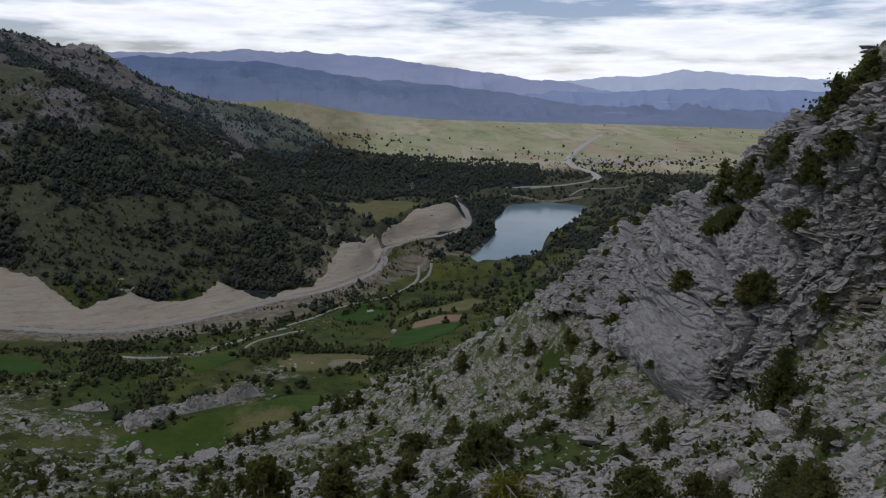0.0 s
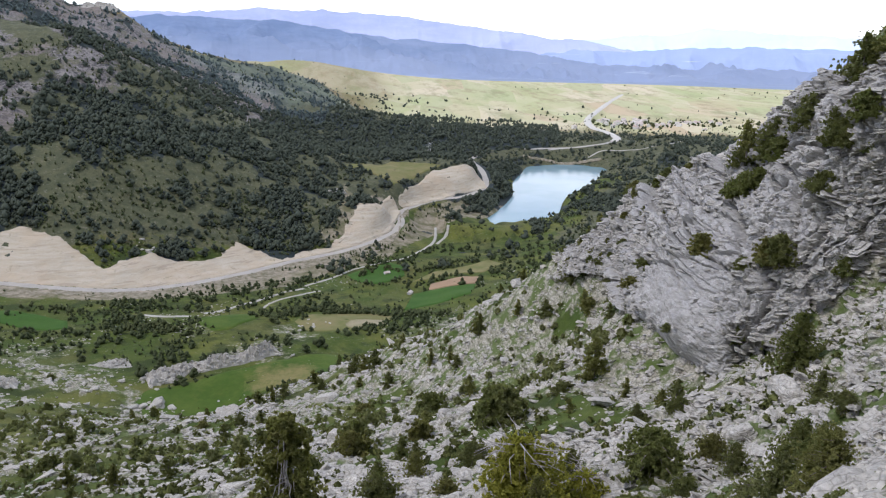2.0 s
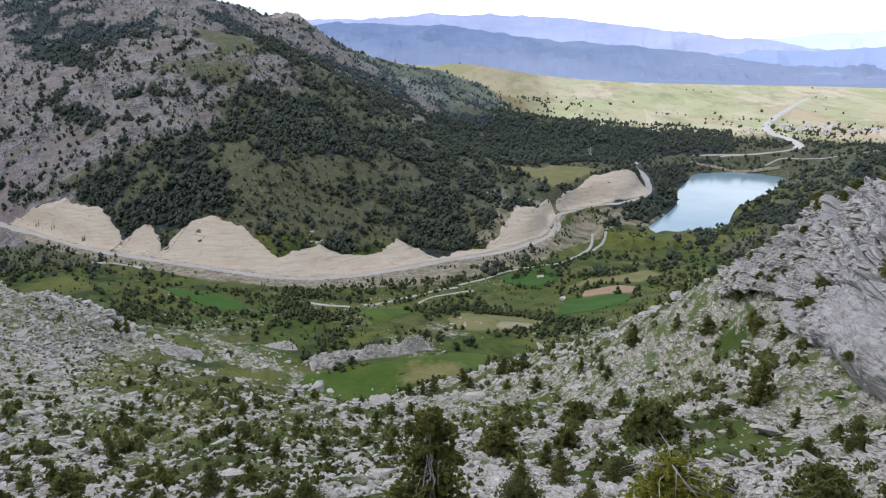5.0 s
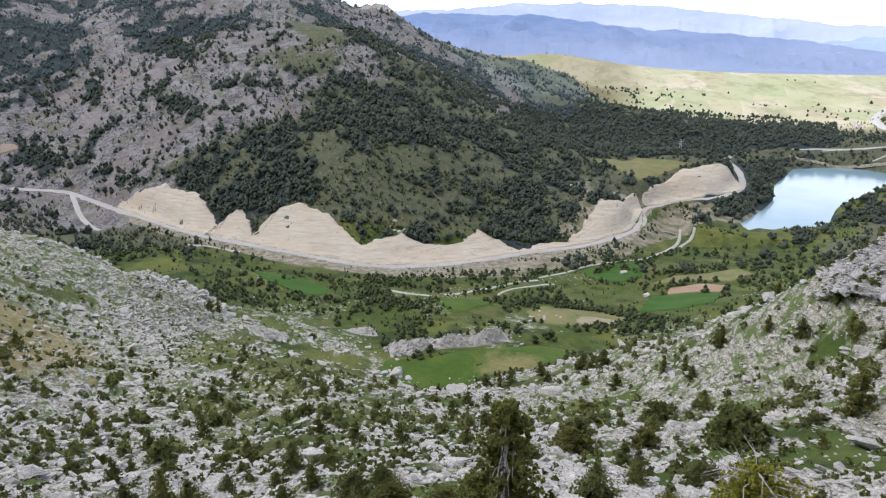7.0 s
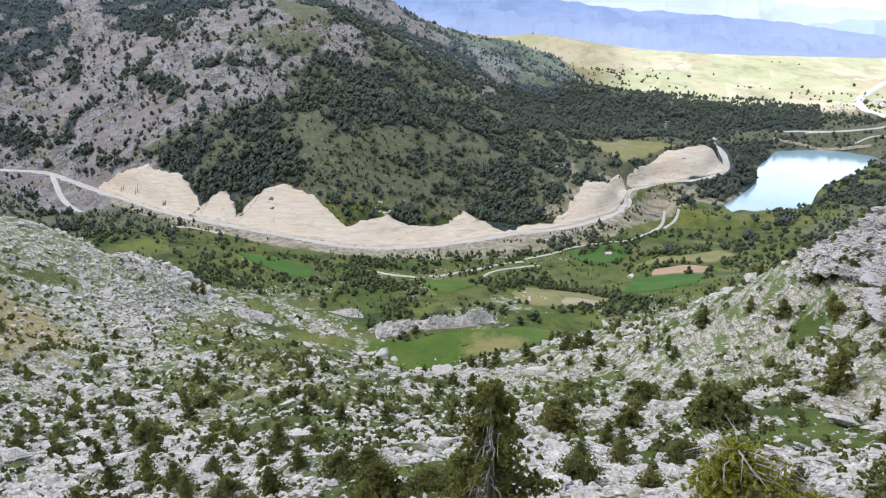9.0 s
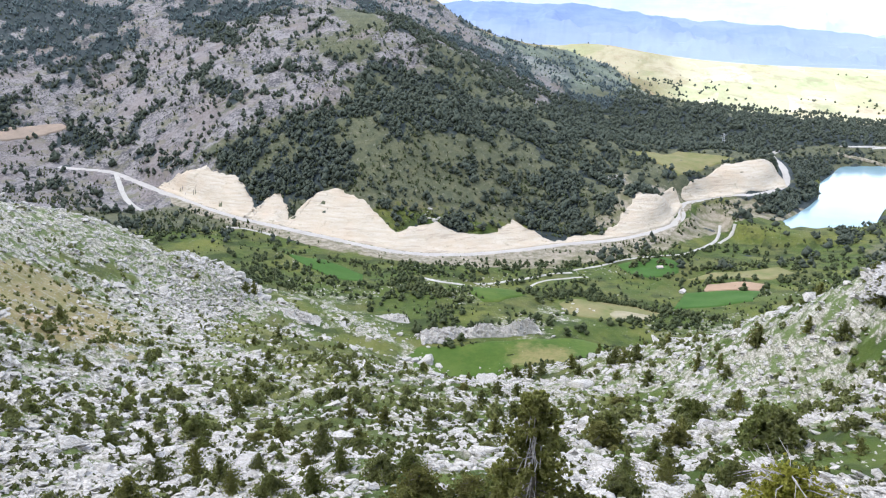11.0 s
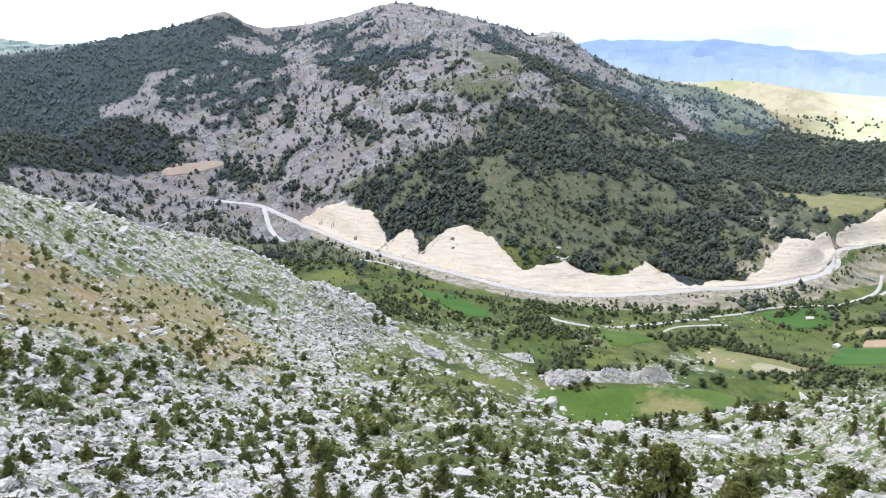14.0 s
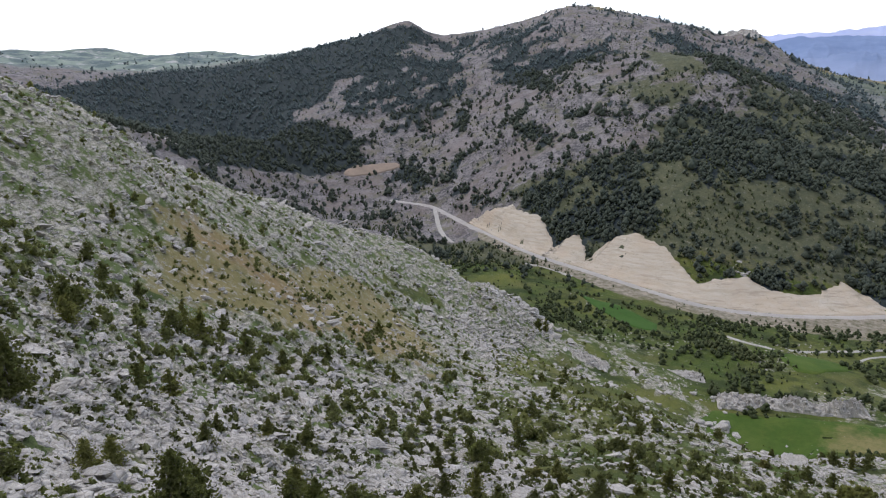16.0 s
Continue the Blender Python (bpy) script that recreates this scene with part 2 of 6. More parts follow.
MAT_GROUND = hillside()
MAT_ROCK = limestone("pale_limestone")
MAT_BOULDER = limestone("boulder_limestone", vary="object")
MAT_CLIFF = limestone("cliff_limestone", (0.58, 0.565, 0.54), (0.30, 0.29, 0.275), 0.6, streaks=0.65, cracks=0.03, joints=0.06)
MAT_CLIFF_BLOCK = limestone("cliff_block_limestone", (0.66, 0.63, 0.57), (0.34, 0.325, 0.295))
MAT_CUT = marl()
MAT_FILL = plain_noise("spoil_bank", (0.37, 0.32, 0.25), (0.11, 0.11, 0.055), 0.2, 0.95, 0.5, 0.6)
MAT_ROAD = plain_noise("gravel_road", (0.45, 0.42, 0.37), (0.37, 0.345, 0.305), 0.1, 0.9, 1.0, 0.05)
MAT_EARTH = plain_noise("red_earth", (0.33, 0.255, 0.19), (0.25, 0.20, 0.15), 0.05, 0.95, 0.5, 0.2)
MAT_TRACK = plain_noise("white_track", (0.46, 0.44, 0.39), (0.37, 0.35, 0.30), 0.1, 0.9, 1.0, 0.05)
MAT_CHALK = plain_noise("chalky_road", (0.62, 0.60, 0.54), (0.54, 0.51, 0.45), 0.1, 0.9, 1.0, 0.05)
MAT_GREEN = plain_noise("young_wheat", (0.038, 0.095, 0.013), (0.058, 0.12, 0.02), 0.05, 0.9, 0.6, 0.1)


def meadow():
    """Lush grass that thins to dry yellow turf on the higher corner of the meadow."""
    n = Nodes("meadow_grass", 0.9)
    big, fine = n.noise(0.06, 6, 0.65), n.noise(0.5, 6, 0.7)
    c = n.mix(n.span(big, 0.35, 0.65), (0.048, 0.095, 0.012), (0.085, 0.125, 0.02))
    gap = n.node("ShaderNodeVectorMath")
    gap.operation = "DISTANCE"
    flat = n.node("ShaderNodeVectorMath")
    flat.operation = "MULTIPLY"
    flat.inputs[1].default_value = (1, 1, 0)
    n.wire(n.where, flat.inputs[0])
    n.wire(flat.outputs[0], gap.inputs[0])
    gap.inputs[1].default_value = (-60, 329, 0)
    far = n.maths("ADD", gap.outputs["Value"], n.span(n.noise(0.09, 6, 0.7), 0.3, 0.7, -11, 11))
    c = n.mix(n.span(far, 6, 21, 0.85, 0), c, (0.22, 0.185, 0.075))
    c = n.mix(n.span(fine, 0.45, 0.7, 0, 0.4), c, (0.04, 0.065, 0.012))
    c = n.mix(n.span(n.noise(0.035, 5, 0.6), 0.55, 0.65, 0, 0.6), c, (0.13, 0.14, 0.03))
    return n.done(c, fine, 0.2)


MAT_MEADOW = meadow()
MAT_DRYFIELD = plain_noise("dry_meadow", (0.22, 0.19, 0.085), (0.13, 0.15, 0.045), 0.06, 0.9, 0.5, 0.2)
MAT_BARE = plain_noise("bare_pale_soil", (0.33, 0.29, 0.19), (0.24, 0.22, 0.12), 0.15, 0.95, 1.0, 0.2)
MAT_BROWN = plain_noise("ploughed_soil", (0.36, 0.25, 0.16), (0.31, 0.22, 0.14), 0.2, 0.95, 1.0, 0.2)
MAT_PINE = foliage("pine_needles", (0.17, 0.185, 0.085), (0.34, 0.345, 0.15), 0.5)
MAT_OLD_PINE = foliage("old_pine_needles", (0.225, 0.225, 0.085), (0.43, 0.415, 0.17), 0.5)
MAT_SHRUB = foliage("shrub_leaves", (0.16, 0.182, 0.072), (0.32, 0.335, 0.13), 0.5)
# blue of the air between is mixed into this canopy colour
MAT_FOREST = foliage("forest_canopy", (0.028, 0.045, 0.048), (0.064, 0.087, 0.082))
# leaves lightened and blued: the second ridge's haze painted into them
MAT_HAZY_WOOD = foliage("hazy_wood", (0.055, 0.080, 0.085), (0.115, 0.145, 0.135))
MAT_THICKET = foliage("valley_thicket", (0.034, 0.051, 0.022), (0.086, 0.105, 0.044))
MAT_SCRUB = foliage("olive_scrub", (0.07, 0.09, 0.025), (0.17, 0.18, 0.055))
MAT_JUNIPER = foliage("juniper_leaves", (0.18, 0.172, 0.07), (0.35, 0.325, 0.13), 0.5)
MAT_YELLOW = foliage("spring_leaves", (0.34, 0.33, 0.06), (0.58, 0.55, 0.12), 0.45)
MAT_DEADWOOD = plain_noise("bleached_deadwood", (0.46, 0.43, 0.40), (0.30, 0.27, 0.25), 4.0, 0.9, 14.0, 0.02, (1, 1, 0.3))
MAT_WALL = plain_noise("whitewash", (0.80, 0.78, 0.74), (0.72, 0.70, 0.66), 0.3)
MAT_ROOF = plain_noise("roof_tiles", (0.64, 0.60, 0.56), (0.50, 0.38, 0.32), 0.05)
MAT_BARK = plain_noise("grey_bark", (0.16, 0.13, 0.11), (0.26, 0.23, 0.21), 3.0, 0.9, 12.0, 0.03, (1, 1, 0.2))

# ---- helpers for building ----
def lattice(ix, iy, seed):
    h = (ix.astype(np.int64) * 374761393 + iy.astype(np.int64) * 668265263 + seed * 974711) & 0xFFFFFFFF
    h = ((h ^ (h >> 13)) * 1274126177) & 0xFFFFFFFF
    return ((h ^ (h >> 16)) & 0xFFFF) / 65535.0


def value_noise(x, y, seed=0):
    x, y = np.asarray(x, float), np.asarray(y, float)
    ix, iy = np.floor(x), np.floor(y)
    u, v = x - ix, y - iy
    u, v = u * u * u * (u * (6 * u - 15) + 10), v * v * v * (v * (6 * v - 15) + 10)
    a, b = lattice(ix, iy, seed), lattice(ix + 1, iy, seed)
    c, d = lattice(ix, iy + 1, seed), lattice(ix + 1, iy + 1, seed)
    return (a + (b - a) * u) * (1 - v) + (c + (d - c) * u) * v


def fbm(x, y, size, octaves=4, seed=0, gain=0.5):
    """Layered noise, about -1 to 1, whose largest swells are size metres."""
    total, amp, norm = 0, 1.0, 0.0
    for k in range(octaves):
        total = total + amp * (2 * value_noise(x / size * 2 ** k + 17.3 * k, y / size * 2 ** k - 9.1 * k, seed + k) - 1)
        norm += amp
        amp *= gain
    return total / norm * 1.6


def ridged(x, y, size, octaves=4, seed=0):
    total, amp, norm = 0, 1.0, 0.0
    for k in range(octaves):
        total = total + amp * (1 - np.abs(4 * value_noise(x / size * 2 ** k + 5.7 * k, y / size * 2 ** k, seed + k) - 2).clip(0, 1))
        norm += amp
        amp *= 0.55
    return total / norm


def cells(x, y, size, seed=0):
    """Broken stone: a random value for each cell, and the way to the cell's edge in sizes."""
    u, v = np.asarray(x, float) / size, np.asarray(y, float) / size
    iu, iv = np.floor(u), np.floor(v)
    first, second, value = np.full(np.shape(u), 9.0), np.full(np.shape(u), 9.0), np.zeros(np.shape(u))
    for du in (-1, 0, 1):
        for dv in (-1, 0, 1):
            cu, cv = iu + du, iv + dv
            d = np.hypot(cu + 0.1 + 0.8 * lattice(cu, cv, seed) - u, cv + 0.1 + 0.8 * lattice(cu, cv, seed + 1) - v)
            closer = d < first
            second = np.where(closer, first, np.minimum(second, d))
            value = np.where(closer, lattice(cu, cv, seed + 2), value)
            first = np.where(closer, d, first)
    return value, second - first


def smooth(x, a, b):
    u = np.clip((np.asarray(x, float) - a) / (b - a), 0, 1)
    return u * u * (3 - 2 * u)


def mesh_of(name, verts, faces, material, shade=True):
    me = bpy.data.meshes.new(name)
    faces = np.asarray(faces)
    me.vertices.add(len(verts))
    me.vertices.foreach_set("co", np.asarray(verts, np.float32).ravel())
    me.loops.add(faces.size)
    me.loops.foreach_set("vertex_index", faces.astype(np.int32).ravel())
    me.polygons.add(len(faces))
    me.polygons.foreach_set("loop_start", np.arange(0, faces.size, faces.shape[1], dtype=np.int32))
    me.polygons.foreach_set("use_smooth", np.full(len(faces), shade))
    me.update(calc_edges=True)
    me.materials.append(material)
    return me


def sheet(rows, cols, ring=False):
    """Quad faces of a grid of rows x cols points."""
    i, j = np.meshgrid(np.arange(rows - 1), np.arange(cols if ring else cols - 1), indexing="ij")
    k = (j + 1) % cols
    return np.stack([i * cols + j, i * cols + k, (i + 1) * cols + k, (i + 1) * cols + j], -1).reshape(-1, 4)


# ---- lie of the land: crests, feet and floors of the slopes, in metres from where the camera stands ----
NEAR_SLOPE = [
    (0, 0, -1.7), (7.5, 2.7, -0.5), (38, 14, 12), (7.1, 7.1, -5.5), (21.2, 21.2, -12), (39, 39, -14),
    (5, 8.7, -7.6), (15, 26, -20), (26, 45, -26), (33, 57, -29), (2.6, 9.7, -8.8), (9.1, 33.8, -24),
    (16, 58, -35), (22, 82, -42), (-0, 10, -9.2), (-0, 40, -29), (-0, 90, -54), (-0, 160, -85),
    (-2.6, 9.7, -9.2), (-10, 39, -29), (-21, 77, -51), (-36, 135, -80), (-57, 213, -119), (-5, 8.7, -9.2),
    (-22, 39, -31), (-50, 87, -58), (-90, 156, -93), (-135, 234, -128), (-7.1, 7.1, -9.3), (-32, 32, -32.5),
]
NEAR_SLOPE_MORE = [
    (-71, 71, -56), (-141, 141, -86), (-219, 219, -113), (-8.7, 5, -9), (-39, 23, -29), (-78, 45, -43),
    (-130, 75, -47), (-199, 115, -53), (-9.7, 2.6, -8), (-43, 12, -21), (-87, 23, -25), (-135, 36, -21),
    (-39, -7, -3), (-118, -21, 15),
]
SPUR_CREST = [
    (54, 45, 11.1), (55, 73, 4), (54, 79, 0), (53, 89, -6.5), (52, 97, -11.8), (52, 110, -17.1),
    (49, 125, -22.9), (46, 138, -31.6), (42, 149, -40.4), (38, 164, -53), (33, 182, -67.3), (22, 204, -85.3),
    (9, 232, -103.8), (-18, 261, -129.5), (-35, 282, -152.3), (-73, 297, -169.6), (-106, 291, -171.8),
]
CLIFF_FOOT = [
    (36, 144, -48.1), (40, 136, -43.4), (43, 121, -39.6), (36, 93, -35.6), (33, 79, -33), (34, 73, -34.3),
    (36, 68, -34.3), (38, 67, -33), (41, 66, -29.9), (46, 66, -22.9), (52, 64, -17.4), (57, 59, -8.6),
]
BEYOND_SPUR = [
    (115, 164, -31.7), (241, 344, -120), (157, 389, -145), (102, 408, -157), (44, 418, -174), (305, 574, -138),
    (198, 609, -166),
]
SPUR_BACK = [
    (65, 86, -5.6), (64, 95, -11), (61, 113, -26.4), (59, 138, -38.7), (54, 162, -54.5), (44, 192, -83.4),
    (32, 226, -100.2), (10, 271, -134.2),
]
WEST_CREST = [
    (-189, 20, 13.3), (-195, 46, 2.1), (-212, 60, -0.4), (-228, 75, -8.4), (-238, 84, -15), (-266, 116, -27.9),
    (-293, 173, -53.2), (-307, 233, -81.1), (-306, 266, -94), (-295, 299, -117), (-273, 316, -136), (-235, 321, -148.8),
    (-192, 333, -159.5),
]
BEYOND_WEST = [
    (-408, 102, -26), (-475, 212, -73), (-509, 318, -122), (-475, 399, -160), (-361, 401, -168),
]
WEST_BACK = [
    (-220, 52, -3.9), (-258, 84, -17.1), (-301, 131, -40.8), (-331, 195, -71.2), (-347, 263, -104), (-334, 337, -147),
]
VALLEY = [
    (-69, 298, -165), (-106, 291, -165), (-45, 317, -166), (-91, 338, -167), (-132, 326, -167), (-50, 358, -167),
    (-192, 362, -166), (-161, 399, -172), (-104, 417, -174), (-35, 398, -174), (-268, 398, -168), (-211, 453, -178),
    (-132, 493, -182), (-45, 518, -184), (27, 519, -185), (76, 615, -189), (-0, 600, -190), (-386, 460, -168),
    (-302, 483, -178), (-202, 501, -186), (-116, 548, -190), (-541, 505, -168), (125, 709, -192), (-663, 447, -150),
    (-764, 373, -122),
]
ROAD = [
    (-1104, 587, -114), (-852, 597, -137), (-729, 609, -157), (-642, 616, -160), (-597, 605, -164), (-522, 576, -168),
    (-418, 537, -172), (-348, 530, -177), (-284, 524, -181), (-227, 523, -185), (-182, 542, -188), (-140, 575, -190),
    (-97, 613, -190), (-50, 641, -188), (-10, 689, -186), (3, 733, -184), (5, 782, -182), (46, 832, -180),
    (86, 848, -178), (118, 906, -176), (126, 1010, -174), (120, 1105, -172), (154, 1170, -170), (205, 1223, -172),
    (281, 1238, -172), (366, 1237, -165), (423, 1303, -163), (434, 1394, -161), (430, 1500, -161), (473, 1695, -163),
]
ROAD_MORE = [
    (567, 1939, -163), (680, 2197, -157), (795, 2433, -148),
]
CUT_TOP = [
    (-544, 588, -167), (-540, 597, -161), (-503, 594, -146), (-484, 600, -139), (-463, 591, -144), (-434, 589, -146),
    (-405, 564, -161), (-392, 553, -168), (-388, 568, -160), (-381, 576, -156), (-365, 564, -165), (-352, 548, -174),
    (-347, 572, -161), (-341, 584, -153), (-325, 591, -149), (-291, 585, -156), (-266, 570, -167), (-242, 548, -177),
    (-238, 550, -177), (-235, 566, -174), (-214, 586, -173), (-194, 583, -180), (-167, 596, -183), (-151, 631, -176),
    (-128, 621, -184), (-108, 615, -190), (-91, 634, -188), (-69, 644, -188), (-55, 676, -181), (-43, 730, -171),
]
HILL_ABOVE_ROAD = [
    (-514, 613, -131), (-438, 603, -137), (-393, 606, -136), (-345, 615, -132), (-308, 620, -133), (-276, 619, -138),
    (-258, 640, -139), (-217, 644, -150), (-183, 651, -157), (-160, 673, -160), (-120, 680, -171), (-85, 695, -169),
]
BEND_TOP = [
    (-25, 728, -163), (6, 800, -164), (56, 868, -157), (92, 920, -153),
]
SHOULDER = [
    (-577, 889, -9), (-474, 892, 4), (-393, 903, 3), (-313, 908, -32), (-247, 897, -68), (-161, 885, -109),
    (-90, 855, -136), (-79, 846, -144), (31, 879, -152), (60, 883, -156), (-436, 671, -98), (-376, 706, -84),
    (-281, 695, -99), (-204, 711, -124), (-127, 719, -155), (-65, 742, -162), (-523, 670, -112), (-617, 735, -84),
    (-551, 786, -50), (-702, 727, -115), (-366, 822, -47), (-201, 805, -102),
]
MOUNTAIN = [
    (-828, 1251, 137), (-867, 1224, 129), (-766, 1290, 129), (-685, 1289, 105), (-620, 1311, 91), (-590, 1357, 70),
    (-530, 1425, 72), (-511, 1442, 48), (-460, 1553, 6), (-429, 1624, -12), (-295, 1674, -39), (-198, 1688, -68),
    (-84, 1658, -131), (-913, 1203, 114), (-1056, 1148, 93), (-1174, 1145, 100), (-1259, 1142, 131), (-1366, 1094, 110),
    (-1508, 1072, 94), (-803, 958, 0), (-878, 847, -43), (-996, 836, -23), (-1036, 699, -66), (-1357, 848, 28),
    (-1450, 676, 0), (-1617, 525, 30), (-625, 1083, 44), (-468, 1159, 0), (-1015, 540, -80), (-927, 375, -52),
]
MOUNTAIN_MORE = [
    (-1063, 285, 0), (-883, 690, -108),
]
FAR_RIDGES = [
    (-2072, 1211, 92), (-2137, 1093, 113), (-2186, 991, 88), (-2349, 855, 127), (-2403, 689, 114), (-2462, 434, 131),
    (-1253, 1929, 40), (-1768, 1768, 0), (-824, 2040, -38), (-1437, 3081, -119), (-2546, 2546, -63), (-3263, 1521, 0),
    (-3586, 314, 126),
]
FOREST_AND_PLAIN = [
    (-217, 1231, -114), (-118, 1345, -120), (-0, 1400, -132), (122, 1395, -145), (233, 1320, -160), (310, 1242, -171),
    (256, 1203, -179), (-0, 1080, -156), (98, 1126, -169), (-156, 988, -133), (-472, 2046, -110), (-425, 2413, -56),
    (-256, 2437, -56), (-84, 2399, -109), (110, 2097, -143), (94, 1798, -145), (313, 1773, -151), (564, 1550, -159),
    (571, 1224, -151), (393, 1081, -166), (750, 1299, -147), (887, 1903, -154), (1147, 1638, -147), (451, 2561, -136),
    (923, 2537, -137), (1450, 2511, -132), (-0, 3100, -108), (642, 3644, -90), (1334, 3665, -82), (2000, 3464, -70),
]
FOREST_AND_PLAIN_MORE = [
    (2677, 2973, -70), (-729, 4136, -66), (1607, 4417, -49), (1379, 1157, -94), (3031, 1750, -61),
]
LAKE_BANK = [
    (111, 758, -190.3), (106, 780, -190.3), (128, 828, -190.3), (157, 906, -190.3), (174, 1009, -190.3), (200, 1082, -190.3),
    (221, 1148, -190.3), (286, 1180, -190.3), (330, 1160, -190.3), (354, 1129, -190.3), (298, 1012, -190.3), (231, 908, -190.3),
    (193, 800, -190.3), (173, 778, -190.3), (145, 769, -190.3),
]
CRAG_TOP = [(-250, 268), (-272, 312), (-264, 336), (-243, 322), (-216, 290), (-226, 268)]
LAKE_BED = [
    (157, 846, -200), (214, 926, -200), (234, 1054, -200), (298, 1111, -200),
]
BEHIND = [
    (-0, -30, 20), (-0, -200, 110), (-0, -700, 220), (-46, -39, 20), (-306, -257, 140), (46, -39, 40),
    (306, -257, 190), (120, -0, 60), (600, -0, 150), (-0, -3500, 150), (-1915, -1607, 150), (1915, -1607, 150),
    (1970, 347, 0), (260, 150, 30), (779, 450, -80),
]

LAND = np.array(NEAR_SLOPE + NEAR_SLOPE_MORE + SPUR_CREST + CLIFF_FOOT + BEYOND_SPUR + SPUR_BACK + WEST_CREST + BEYOND_WEST + WEST_BACK + VALLEY + ROAD + ROAD_MORE + HILL_ABOVE_ROAD + BEND_TOP + SHOULDER + MOUNTAIN + MOUNTAIN_MORE + FAR_RIDGES + FOREST_AND_PLAIN + FOREST_AND_PLAIN_MORE + LAKE_BANK + LAKE_BED + BEHIND)


def spline_surface(points):
    p = points[:, :2] / 1000.0
    d2 = ((p[:, None] - p[None]) ** 2).sum(-1)
    n = len(p)
    m = np.zeros((n + 3, n + 3))
    m[:n, :n] = d2 * np.log(d2 + 1e-12) + np.eye(n) * 2e-6
    m[:n, n:] = np.c_[np.ones(n), p]
    m[n:, :n] = m[:n, n:].T
    w = np.linalg.solve(m, np.r_[points[:, 2], 0, 0, 0])

    def height(x, y):
        x, y = np.asarray(x, float) / 1000, np.asarray(y, float) / 1000
        z = w[n] + w[n + 1] * x + w[n + 2] * y
        for k in range(n):
            d = (x - p[k, 0]) ** 2 + (y - p[k, 1]) ** 2
            z = z + w[k] * d * np.log(d + 1e-12)
        return z
    return height


bare_land = spline_surface(LAND)
ROAD_LINE = np.array(ROAD + ROAD_MORE)


def along(line, step, closed=False):
    """The polyline resampled as a smooth curve at about step metres."""
    p = np.asarray(line, float)
    if closed:
        p = np.r_[p[-1:], p, p[:2]]
    else:
        p = np.r_[2 * p[:1] - p[1:2], p, 2 * p[-1:] - p[-2:-1]]
    out = []
    for a, b, c, d in zip(p, p[1:], p[2:], p[3:]):
        m = max(2, int(np.linalg.norm(c - b) / step))
        for t in np.arange(m) / m:
            out.append(0.5 * (2 * b + (c - a) * t + (2 * a - 5 * b + 4 * c - d) * t * t + (3 * b - a - 3 * c + d) * t ** 3))
    if not closed:
        out.append(p[-2])
    return np.array(out)


ROAD_CURVE = along(ROAD_LINE, 8.0)


def near_line(x, y, curve):
    """Distance to the curve, and the curve's height there."""
    best, z = np.full(np.shape(x), 1e9), np.zeros(np.shape(x))
    for p in curve:
        d = (x - p[0]) ** 2 + (y - p[1]) ** 2
        hit = d < best
        best, z = np.where(hit, d, best), np.where(hit, p[2], z)
    return np.sqrt(best), z


CREST = np.array(WEST_CREST[::-1] + SPUR_CREST[::-1])
CREST_TURN = np.degrees(np.arctan2(-CREST[:, 0], CREST[:, 1]))
_order = np.argsort(CREST_TURN)
CREST_TURN, CREST_REACH = CREST_TURN[_order], np.hypot(CREST[:, 0], CREST[:, 1])[_order]


_foot = np.array(CLIFF_FOOT)[::-1]
FOOT_TURN, FOOT_REACH = np.degrees(np.arctan2(-_foot[:, 0], _foot[:, 1])), np.hypot(_foot[:, 0], _foot[:, 1])


def near_side(x, y):
    """1 on the camera's own hillside, 0 past its crest."""
    turn, reach = np.degrees(np.arctan2(-x, y)), np.hypot(x, y)
    edge = np.interp(turn, CREST_TURN, CREST_REACH)
    edge = np.where((turn > 100) | (turn < -70), 400, edge)
    return 1 - smooth(reach / edge, 0.98, 1.12)


def in_patch(x, y, outline):
    inside = np.zeros(np.shape(x), bool)
    p = np.asarray(outline, float)
    for (ax, ay), (bx, by) in zip(p, np.roll(p, -1, 0)):
        cross = (ay > y) != (by > y)
        inside ^= cross & (x < (bx - ax) * (y - ay) / (by - ay + 1e-9) + ax)
    return inside


def zone(x, y, outline, soft=10.0, wobble=8.0, size=40.0, seed=44):
    """1 inside the outline, 0 outside, with a soft and ragged edge."""
    x, y = np.asarray(x, float), np.asarray(y, float)
    p = np.asarray(outline, float)
    pad = soft + 2 * wobble
    out = np.zeros(x.shape)
    box = (x > p[:, 0].min() - pad) & (x < p[:, 0].max() + pad) & (y > p[:, 1].min() - pad) & (y < p[:, 1].max() + pad)
    bx, by = x[box], y[box]
    wx, wy = bx + wobble * fbm(bx, by, size, 3, seed), by + wobble * fbm(bx, by, size, 3, seed + 1)
    best = np.full(bx.shape, 1e9)
    for a, b in zip(p, np.roll(p, -1, 0)):
        e = b - a
        t = np.clip(((wx - a[0]) * e[0] + (wy - a[1]) * e[1]) / (e @ e + 1e-9), 0, 1)
        best = np.minimum(best, np.hypot(wx - a[0] - t * e[0], wy - a[1] - t * e[1]))
    out[box] = smooth(np.where(in_patch(wx, wy, p), best, -best), -soft, soft)
    return out


